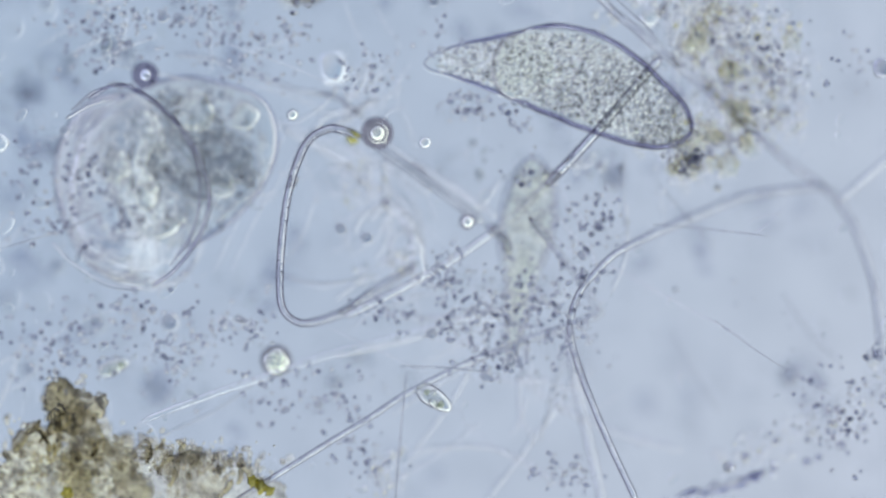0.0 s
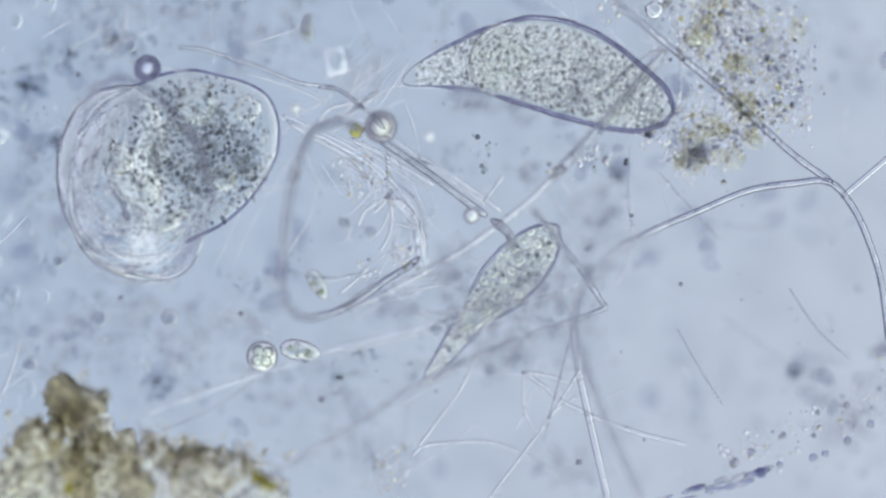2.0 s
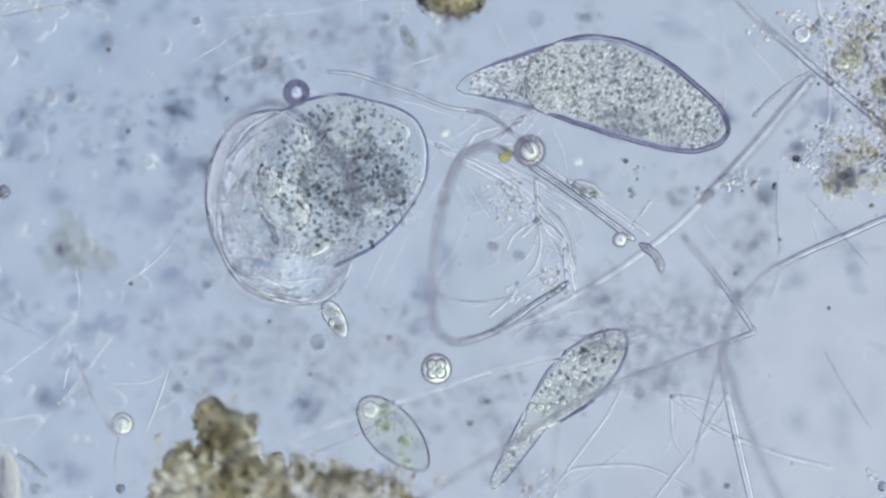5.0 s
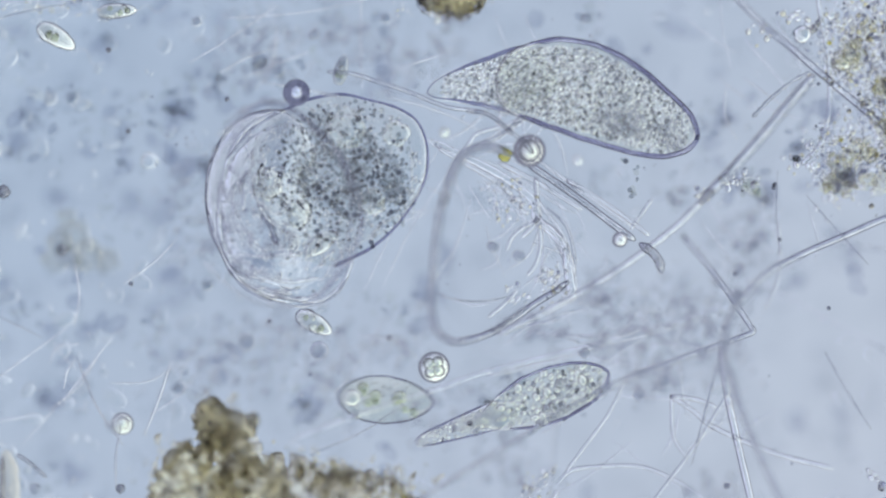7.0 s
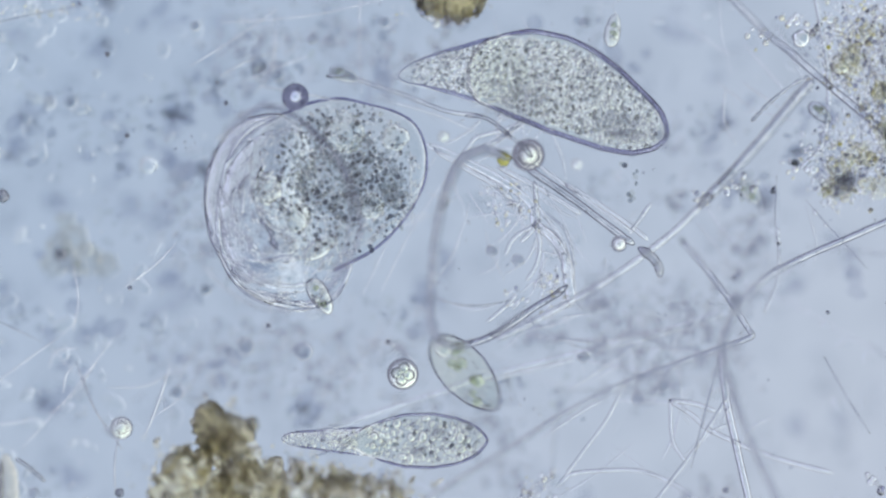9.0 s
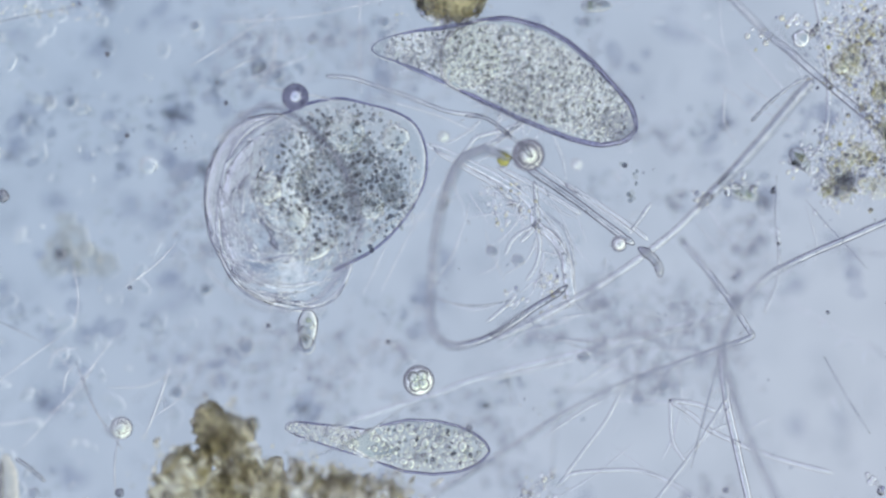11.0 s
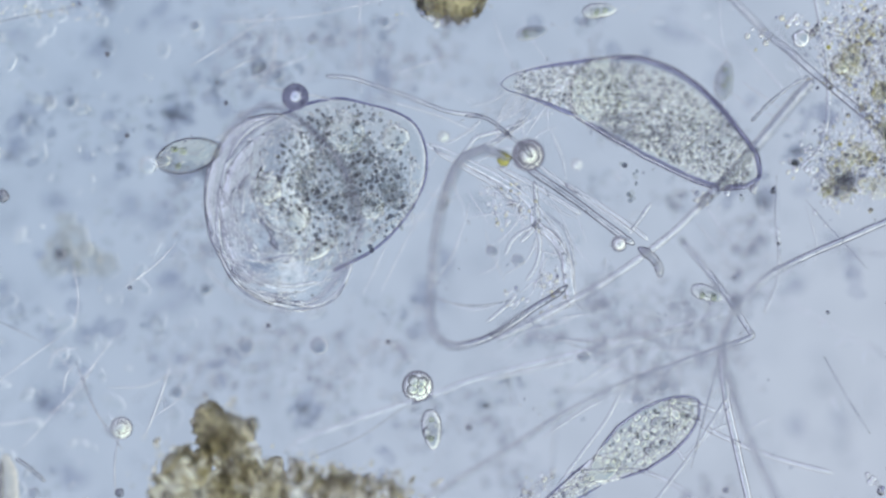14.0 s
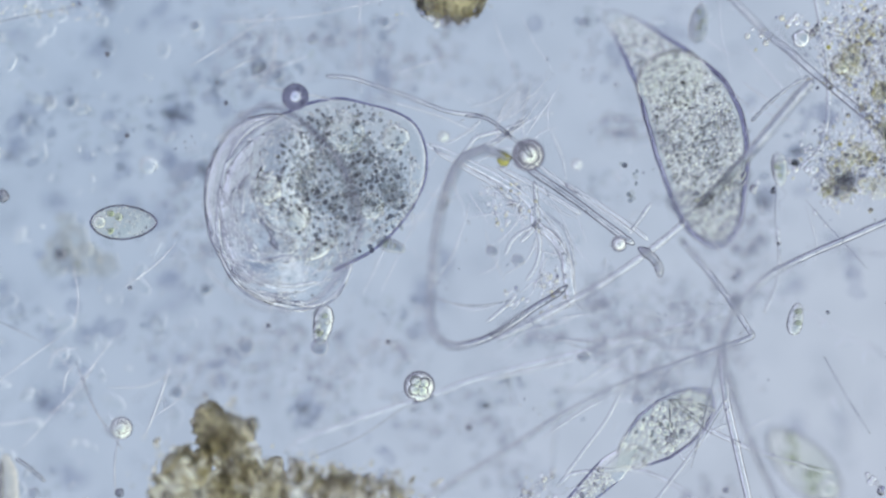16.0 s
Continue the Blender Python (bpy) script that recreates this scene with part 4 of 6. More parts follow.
part("vein", strand_mesh([(28, 812), (42, 820), (60, 834), (80, 852)], 7, z=0.02), M_TIP, stem, "dark vein")
w = part("plastid", ball(11, 0.7, 3, 0.2, 1.5, 3), M_GREEN)
w.location = at(891, 284, 0.02)
tagged(w, "yellow-green plastid beside the pale cyst", "plastid")
bm = bmesh.new()
bmesh.ops.create_cube(bm, size=1.0, matrix=Matrix.Diagonal((38 / DIV, 52 / DIV, 14 / DIV, 1)))
bmesh.ops.bevel(bm, geom=bm.edges[:], offset=4 / DIV, segments=3, affect="EDGES")
crystal = tagged(part("crystal", bm, M_CRYSTAL), "small clear square crystal drifting in the water", "crystal")

# the sheathed filament and its cells
sheath = thing("sheathed_filament", "dark blue-green filament of short cells in a pale sheath", "filament")
line = spline([at(1180, 1015, -0.02), at(1249, 990), at(1409, 943), at(1500, 915), at(1579, 893), at(1650, 875, -0.02)], 10)
r = random.Random(17)
for j, off in enumerate((-8, 0, 7)):
    k = r.randint(0, 4)
    while k < len(line) - 5:
        n = r.randint(2, 7)
        slip = off + r.uniform(-3, 3)
        seg = [p + Vector((0, slip / DIV, r.uniform(-0.01, 0.05))) for p in line[k:k + n + 1]]
        w = r.uniform(2.5, 5.5) / DIV
        b = bmesh.new()
        tube(b, seg, [w * (0.45 if q in (0, len(seg) - 1) else r.uniform(0.85, 1.15)) for q in range(len(seg))], 10)
        part("cell", b, M_BLUE, sheath)
        k += n + r.randint(0, 3)
for i, (u, v, r) in enumerate(((1560, 868, 12), (1590, 850, 11), (1605, 885, 12), (1640, 872, 10), (1700, 860, 13), (1720, 852, 10), (1760, 830, 12), (1800, 800, 11))):
    w = part("cell", ball(r * 0.6, 0.7, 3, 0.3, 1.5, i), M_BLUE, sheath)
    w.location = at(u, v, 0.02)


# ---- germs and slime ----
spots = []
rnd = random.Random(8)
for u, v, su, sv, n in ((200, 60, 55, 45, 80), (430, 90, 45, 40, 50), (520, 50, 25, 30, 20), (660, 130, 35, 25, 26), (770, 80, 30, 25, 10), (830, 190, 25, 15, 30), (915, 215, 15, 15, 14),
                        (60, 300, 20, 40, 20), (150, 320, 25, 30, 25), (110, 400, 40, 30, 20), (230, 390, 20, 15, 10), (100, 620, 60, 45, 70), (250, 570, 35, 25, 35), (320, 620, 30, 45, 45),
                        (430, 580, 30, 25, 30), (490, 700, 35, 35, 30), (600, 720, 35, 35, 22), (640, 810, 25, 25, 24), (690, 560, 40, 15, 20), (790, 500, 25, 30, 40), (840, 560, 35, 40, 60),
                        (930, 540, 35, 45, 70), (880, 640, 30, 15, 30), (1010, 590, 25, 40, 40), (1050, 380, 25, 30, 35), (1030, 470, 25, 25, 25), (1220, 280, 18, 18, 22), (1350, 100, 40, 40, 35),
                        (1480, 730, 40, 45, 50), (1545, 630, 12, 12, 14), (1000, 840, 30, 25, 25), (940, 320, 20, 15, 14), (1500, 120, 25, 25, 12), (340, 30, 40, 25, 25)):
    for k in range(int(n * 1.7)):
        spots.append((at(rnd.gauss(u, su) + 266, rnd.gauss(v, sv) + 37, 0.36 + rnd.uniform(-0.035, 0.035)), rnd.uniform(3.0, 4.6) / DIV, rnd.choice([1, 1, 1.1, 1.5]), rnd.uniform(0, 3)))
tagged(grain_mesh("bacteria", spots, M_GERM), "swarm of tiny dark bacteria floating in the water", "bacteria", kind="stuff")
spots = []
for k in range(70):
    cu, cv = (rnd.uniform(-60, 500), rnd.uniform(-40, 720)) if k % 2 else (rnd.uniform(-60, 1900), rnd.uniform(-60, 940))
    cz, sd = rnd.uniform(-0.6, -0.2), rnd.uniform(18, 40)
    for j in range(rnd.randint(2, 6)):
        spots.append((at(rnd.gauss(cu, sd), rnd.gauss(cv, sd), cz + rnd.uniform(-0.04, 0.04)), rnd.uniform(5, 18) / DIV, rnd.uniform(1, 1.9), rnd.uniform(0, 3)))
haze = []
for k in range(380):
    haze.append((at(rnd.uniform(-60, 1900), rnd.uniform(-60, 940), rnd.uniform(-0.85, -0.4)), rnd.uniform(8, 20) / DIV, rnd.uniform(1, 2.4), rnd.uniform(0, 3)))
flecks = []
for u, v, n, sd in ((90, 190, 9, 22), (130, 175, 8, 16), (150, 245, 9, 20), (60, 255, 10, 24), (215, 215, 8, 20), (250, 220, 7, 16), (290, 195, 9, 20), (335, 175, 9, 20), (385, 165, 7, 14), (400, 140, 7, 16), (455, 125, 9, 18), (495, 130, 7, 12),
                    (590, 40, 7, 16), (545, 110, 8, 20), (320, 330, 9, 20), (300, 380, 7, 18), (225, 290, 8, 18), (200, 390, 8, 20), (265, 580, 9, 16), (360, 510, 6, 12), (315, 690, 7, 14), (415, 605, 9, 22), (600, 720, 9, 24), (480, 640, 9, 22),
                    (690, 560, 8, 22), (520, 720, 8, 22), (860, 720, 7, 20), (900, 690, 7, 18), (1000, 700, 8, 22), (1080, 560, 9, 22), (1150, 560, 9, 22), (1210, 540, 9, 20), (1180, 630, 8, 20), (1240, 215, 8, 14), (1190, 350, 7, 16), (1250, 250, 6, 12), (1070, 330, 5, 14),
                    (1400, 250, 6, 16), (1450, 260, 7, 14), (1320, 320, 8, 16), (40, 560, 6, 18), (60, 860, 7, 18), (110, 600, 6, 20), (30, 110, 6, 20), (420, 60, 6, 20), (660, 60, 6, 18), (740, 120, 6, 14), (1040, 40, 6, 14)):
    for k in range(n * 2):
        flecks.append((at(rnd.gauss(u, sd), rnd.gauss(v, sd), rnd.uniform(-0.34, -0.14)), rnd.choice([3, 4, 5, 6, 8]) / DIV, rnd.uniform(1, 1.8), rnd.uniform(0, 3)))
tagged(grain_mesh("drifting_flecks", spread(flecks, 0.9), M_DRIFT), "small grey flecks adrift below the cells", "debris", kind="stuff")
motes = []
for k in range(420):
    u, v = (rnd.uniform(-60, 640), rnd.uniform(-40, 900)) if k % 2 else (rnd.uniform(-60, 1900), rnd.uniform(-60, 940))
    motes.append((at(u, v, rnd.choice([-1, 1]) * rnd.uniform(0.16, 0.32) - 0.05), rnd.choice([3, 4, 5, 6, 8, 10]) / DIV, rnd.uniform(1, 2.2), rnd.uniform(0, 3)))
tagged(grain_mesh("clear_motes", spread(motes, 1.0), M_MOTE), "small clear bright motes adrift in the water", "debris", kind="stuff")
tagged(grain_mesh("slime_blobs", haze, M_HAZE), "faint clear slime blobs in the water", "slime", kind="stuff")
spots = [p for p in spots if p[0].x > -2.35 or abs(p[0].y - 0.19) > 0.2]
tagged(grain_mesh("slime_specks", spots, M_SMUDGE), "dim grey specks of slime on the slide", "slime", kind="stuff")


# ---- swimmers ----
def outline_tube(hull, width, n=90, fade=0.0, lo=-1.0, hi=1.0):
    """A dark-tinted cord standing in for the refraction outline, round the middle plane between the stations lo and hi.
    """
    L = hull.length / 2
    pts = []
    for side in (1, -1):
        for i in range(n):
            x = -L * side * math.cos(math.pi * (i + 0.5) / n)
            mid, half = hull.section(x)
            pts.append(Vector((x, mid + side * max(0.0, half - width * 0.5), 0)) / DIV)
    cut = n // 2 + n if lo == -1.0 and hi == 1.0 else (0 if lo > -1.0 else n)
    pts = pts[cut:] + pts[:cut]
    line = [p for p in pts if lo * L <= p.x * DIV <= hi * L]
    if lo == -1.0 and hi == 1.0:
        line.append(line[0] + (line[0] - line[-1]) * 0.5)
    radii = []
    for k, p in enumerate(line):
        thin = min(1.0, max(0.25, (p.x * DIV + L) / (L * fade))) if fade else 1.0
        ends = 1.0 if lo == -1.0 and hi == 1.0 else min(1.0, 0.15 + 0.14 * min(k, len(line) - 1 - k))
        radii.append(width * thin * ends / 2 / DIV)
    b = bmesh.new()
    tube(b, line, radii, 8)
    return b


SNOUT_HINGE = Vector((150 - 242.5, 38, 0)) / DIV
SNOUT_MID = Vector((114 - 242.5, 0, 0)) / DIV
TRUNK_MID = Vector((300 - 242.5, 0, 0)) / DIV


def big_ciliate():
    """A swollen trunk and a pointed snout that bends on it."""
    trunk = Hull([(0, 48, 48), (5, 74, 21), (14, 92, 2), (30, 106, -12), (60, 122, -19), (99, 136, -28), (165, 137, -40), (215, 124, -46), (263, 102, -51), (317, 68, -48), (353, 41, -32), (370, 2, -2)], 0.72)
    snout = Hull([(0, 0, 0), (5, 16, -9), (16, 29, -12), (48, 52, -10), (100, 82, -10), (150, 110, -14), (180, 104, -4), (205, 84, 16), (220, 66, 34), (228, 50, 50)], 0.7)
    ob = thing("ciliate", "large grey grainy ciliate shaped like a broad leaf", "ciliate")
    r = random.Random(21)
    made = []
    for name, hull, place, label in (("trunk", trunk, TRUNK_MID, "clear pellicle of the broad trunk"), ("snout", snout, SNOUT_MID, "clear pellicle of the pointed snout")):
        b = part(name, hull.mesh(), M_PELLICLE if name == "trunk" else M_SNOUT, ob, label)
        b.location = place
        if name == "trunk":
            part("cytoplasm", hull.mesh(inset=6.0), M_CYTOPLASM, b, "pale grey-green cytoplasm")
        part("pellicle_rim", outline_tube(hull, 10.5, lo=-0.74) if name == "trunk" else outline_tube(hull, 8.5, fade=0.8, hi=0.38), M_OUTLINE, b, "dim violet cord tinted as the dark outline")
        made.append(b)
    for b, hull, lo, hi, n, k in ((made[0], trunk, -0.84, 0.9, 5200, 230), (made[1], snout, -0.78, 0.26, 1500, 60)):
        spots = [(hull.inside(r, lo, hi, 0.8), r.choice([2.2, 2.6, 3.1, 3.7]) / DIV, r.uniform(1, 1.25), r.uniform(0, 3)) for q in range(n)]
        grain_mesh("grain_mass", spread(spots, 0.8), M_SPARK, b, "packed bright clear grains")
        spots = [(hull.inside(r, lo, hi, 0.82), r.choice([2.0, 2.6, 3.2]) / DIV, r.uniform(1, 1.5), r.uniform(0, 3)) for q in range(k)]
        grain_mesh("dark_grain_mass", spread(spots, 1.0), M_SPARK_DARK, b, "dim grey-green grains")
    return ob, made[1]


def snout_pose(bend):
    """The snout turned about its hinge on the trunk."""
    turn = pose(0, 0, 0, 0, 0, bend)
    return Matrix.Translation(SNOUT_HINGE + turn @ (SNOUT_MID - SNOUT_HINGE)) @ turn


NECK_AT, BULB_AT = -79.5 / DIV, 47.5 / DIV


def pear_ciliate():
    """A swollen bulb and a neck that bends and slides on it."""
    ob = thing("ciliate", "pear-shaped clear ciliate with a drawn-out neck, full of droplets", "ciliate")
    bulb = Hull([(0, 0, 0), (12, 5, -5), (36, 15, -15), (72, 34, -33), (122, 49, -48), (172, 50, -50), (212, 43, -44), (240, 32, -33), (255, 22, -23), (264, 12, -12), (269, 0, 0)], 0.84)
    neck = Hull([(0, 0, 0), (8, 10, -10), (25, 14, -14), (60, 18, -18), (110, 24, -23), (145, 26, -25), (172, 20, -20), (192, 9, -9), (205, 0, 0)], 0.8)
    r = random.Random(22)
    made = []
    for name, hull, place, label in (("bulb", bulb, BULB_AT, "clear pellicle of the swollen bulb"), ("neck", neck, NECK_AT, "clear pellicle of the thin neck")):
        b = part(name, hull.mesh(), M_NECK, ob, label)
        b.location.x = place
        if name == "bulb":
            part("cytoplasm", hull.mesh(inset=3.5), M_CYTOPLASM, b, "pale yellowish cytoplasm")
        part("pellicle_rim", outline_tube(hull, 5.5, lo=-0.5) if name == "bulb" else outline_tube(hull, 4.5, fade=0.4, hi=0.42), M_OUTLINE, b, "dim violet cord tinted as the dark outline")
        made.append(b)
    spots = [(bulb.inside(r, -0.6, 0.9, 0.8, 0.1), r.choice([3, 4, 5, 6, 7, 8]) / DIV, r.uniform(1, 1.5), r.uniform(0, 3)) for k in range(900)]
    grain_mesh("droplet_mass", spread(spots, 0.92), M_DROPLET, made[0], "pale and dark droplets")
    spots = [(bulb.inside(r, -0.6, 0.9, 0.8, 0.4), r.uniform(2.0, 4.0) / DIV, r.uniform(1, 2), r.uniform(0, 3)) for k in range(45)]
    grain_mesh("dark_grain_mass", spots, M_GRAIN_DARK, made[0], "dim blue-grey grains")
    spots = [(neck.inside(r, -0.97, 0.3, 0.8), r.uniform(2.0, 4.6) / DIV, r.uniform(1, 1.6), r.uniform(0, 3)) for k in range(420)]
    grain_mesh("grain_mass", spread(spots, 0.9), M_DROPLET, made[1], "fine pale grains")
    return ob, made[0], made[1]


def neck_pose(bend):
    """The neck turned about its tip by bend degrees."""
    w = radians(bend)
    return pose((-182 + 102.5 * math.cos(w)) / DIV, 102.5 * math.sin(w) / DIV, 0, 0, 0, bend)


def bulb_pose(bend, pitch=0.0):
    """The bulb turned about its blunt end by bend degrees, and tipped."""
    w, reach = radians(bend), 134.5 * math.cos(radians(pitch))
    return pose((182 - reach * math.cos(w)) / DIV, -reach * math.sin(w) / DIV, 0, 0, pitch, bend)


def oval_ciliate(length, width, label, seed, vacuoles):
    hull = Hull([(0, 0, 0), (length * 0.03, width * 0.17, -width * 0.17), (length * 0.12, width * 0.33, -width * 0.33), (length * 0.3, width * 0.47, -width * 0.47), (length * 0.5, width * 0.5, -width * 0.5),
                 (length * 0.72, width * 0.42, -width * 0.42), (length * 0.9, width * 0.25, -width * 0.25), (length, 0, 0)], 0.7)
    ob = thing("oval_ciliate", label, "ciliate")
    body = part("body", hull.mesh(40, 32), M_PELLICLE_THIN, ob, "clear pellicle")
    part("cytoplasm", hull.mesh(40, 32, 3.0), M_CYTOPLASM_THIN, ob, "pale yellowish cytoplasm")
    part("pellicle_rim", outline_tube(hull, 4.0, 50), M_OUTLINE, ob, "dim violet cord tinted as the dark outline")
    r = random.Random(seed)
    for k in range(vacuoles):
        w = part("food_vacuole", ball(r.uniform(0.07, 0.13) * width, 0.8, 3, 0.2, 1.5, k), M_FOOD, body, "grey-green food ball")
        w.location = hull.inside(r, -0.6, 0.6, 0.6)
    w = part("clear_vacuole", ball(width * 0.17, 0.8, 3), M_VACUOLE, body)
    w.location = (-length * 0.36 / DIV, 0, 0)
    grain_mesh("grain_mass", [(hull.inside(r, -0.8, 0.8), r.uniform(1.5, 2.6) / DIV, 1, 0) for k in range(60)], M_GRAIN, ob)
    return ob


def flagellate(label, length=62, width=30, seed=0, material=None):
    hull = Hull([(0, 0, 0), (length * 0.06, width * 0.3, -width * 0.28), (length * 0.28, width * 0.5, -width * 0.46), (length * 0.6, width * 0.48, -width * 0.42), (length * 0.85, width * 0.33, -width * 0.28), (length * 0.95, width * 0.2, -width * 0.17), (length, 0, 0)], 0.8)
    ob = thing("flagellate", label, "flagellate", group="small swimmers")
    body = part("body", hull.mesh(24, 20), material or M_SWIM, ob)
    r = random.Random(seed)
    for k in range(6):
        w = part("grain", ball(r.uniform(0.1, 0.19) * width, 0.8, 3, 0.4, 1.6, k), M_VACUOLE if k % 2 else M_FOOD, body)
        w.location = hull.inside(r, -0.5, 0.6, 0.5)
    line = [Vector((length / 2 / DIV, 0, 0)), Vector((length * 0.75 / DIV, 8 / DIV, 0)), Vector((length * 1.0 / DIV, -6 / DIV, 0)), Vector((length * 1.25 / DIV, 6 / DIV, 0))]
    f = bmesh.new()
    line = spline(line, 5)
    tube(f, line, [0.8 / DIV] * len(line), 6)
    part("flagellum", f, M_FIBRE, ob)
    return ob


large, large_snout = big_ciliate()
pear, pear_bulb, pear_neck = pear_ciliate()
oval = oval_ciliate(168, 88, "clear oval ciliate with grey-green food balls", 31, 9)
small_oval = oval_ciliate(118, 64, "small clear oval ciliate with grains", 32, 5)
swimmer = flagellate("small grey flagellate swimming past the cells", 72, 38, 1)
swimmer_b = flagellate("small pale oval flagellate swimming", 58, 30, 2)
swimmer_d = flagellate("pale flagellate with a clear rim", 78, 38, 4)
swimmer_e = flagellate("pale flagellate with a clear rim", 70, 30, 5)
swimmer_g = flagellate("small bright flagellate near the floc", 50, 28, 6)
swimmer_h = flagellate("small bright flagellate near the floc", 60, 30, 7)
swimmer_i = flagellate("small dark blurred flagellate", 70, 34, 8, M_SWIM_DARK)
swimmer_c = flagellate("small dark oval flagellate swimming", 54, 26, 3, M_SWIM_DARK)


# ---- the swimmers' ways ----
def motions():
    walk(large, [
        (0.0, pose(1.570, 0.742, 0.140, 0, 0, -12.2)),
        (0.6, pose(1.527, 0.759, 0.140, 0, 0, -10.9)),
        (1.0, pose(1.501, 0.763, 0.120, 0, 0, -9.0)),
        (1.2, pose(1.467, 0.747, 0.000, 0, 0, -9.3)),
        (1.5, pose(1.440, 0.744, 0.000, 0, 0, -10.5)),
        (2.0, pose(1.424, 0.754, 0.000, 0, 0, -7.5)),
        (2.5, pose(1.371, 0.753, 0.000, 0, 0, -4.6)),
        (3.0, pose(1.302, 0.767, 0.000, 0, 0, -2.3)),
        (3.2, pose(1.270, 0.760, 0.000, 0, 0, -1.3)),
        (3.3, pose(1.213, 0.752, 0.000, 0, 0, -1.8)),
        (3.5, pose(1.175, 0.761, 0.000, 0, 0, -0.6)),
        (3.8, pose(1.150, 0.770, 0.000, 0, 0, 1.0)),
        (3.9, pose(1.150, 0.774, 0.000, 0, 0, 1.5)),
        (4.0, pose(1.028, 0.789, 0.000, 0, 0, -0.3)),
        (4.2, pose(0.980, 0.790, 0.000, 0, 0, -2.3)),
        (4.3, pose(0.978, 0.830, 0.000, 0, 0, -0.0)),
        (4.5, pose(1.027, 0.761, 0.000, 0, 0, 0.2)),
        (4.7, pose(0.956, 0.771, 0.000, 0, 0, -5.6)),
        (5.5, pose(0.847, 0.787, 0.000, 0, 0, -8.9)),
        (6.8, pose(0.727, 0.770, 0.000, 0, 0, -9.8)),
        (7.0, pose(0.697, 0.767, 0.000, 0, 0, -9.6)),
        (7.5, pose(0.664, 0.787, 0.000, 0, 0, -9.8)),
        (8.0, pose(0.614, 0.803, 0.000, 0, 0, -11.0)),
        (8.5, pose(0.564, 0.830, 0.000, 0, 0, -11.1)),
        (9.0, pose(0.528, 0.837, 0.000, 0, 0, -11.8)),
        (9.2, pose(0.513, 0.840, 0.000, 0, 0, -12.0)),
        (10.2, pose(0.420, 0.898, 0.000, 0, 0, -14.8)),
        (11.3, pose(0.328, 0.920, 0.000, 12, 0, -15.0)),
        (11.5, pose(0.312, 0.924, 0.000, 14, 0, -15.0)),
        (12.0, pose(0.285, 0.928, 0.000, 18, 0, -14.6)),
        (12.5, pose(0.214, 0.950, 0.000, 20, 0, -14.0)),
        (13.0, pose(0.262, 0.912, 0.000, 20, 0, -17.6)),
        (13.3, pose(0.517, 0.897, 0.000, 18, 0, -18.4)),
        (13.6, pose(0.837, 0.803, 0.000, 16, 0, -19.8)),
        (14.0, pose(1.102, 0.703, 0.000, 22, 0, -19.8)),
        (14.3, pose(1.227, 0.663, 0.000, 18, 0, -21.9)),
        (14.6, pose(1.318, 0.620, 0.000, 10, 0, -24.7)),
        (15.0, pose(1.326, 0.612, 0.000, 6, 4, -33.5)),
        (15.3, pose(1.322, 0.655, 0.000, 6, 8, -43.2)),
        (15.6, pose(1.312, 0.688, 0.000, 10, 12, -52.8)),
        (16.0, pose(1.310, 0.712, 0.000, 2, 18, -62.5)),
    ])
    walk(large_snout, [(0.0, snout_pose(-6.2)), (1.0, snout_pose(-2.7)), (1.5, snout_pose(4.9)), (2.5, snout_pose(3.4)), (4.0, snout_pose(8.0)), (4.5, snout_pose(-4.6)), (5.5, snout_pose(-2)), (8.0, snout_pose(0)), (9.2, snout_pose(-3)), (11.3, snout_pose(-8)), (12.0, snout_pose(-11)), (12.6, snout_pose(-13)),
                       (13.0, snout_pose(-10)), (13.5, snout_pose(-5)), (14.0, snout_pose(0)), (16.0, snout_pose(0))])
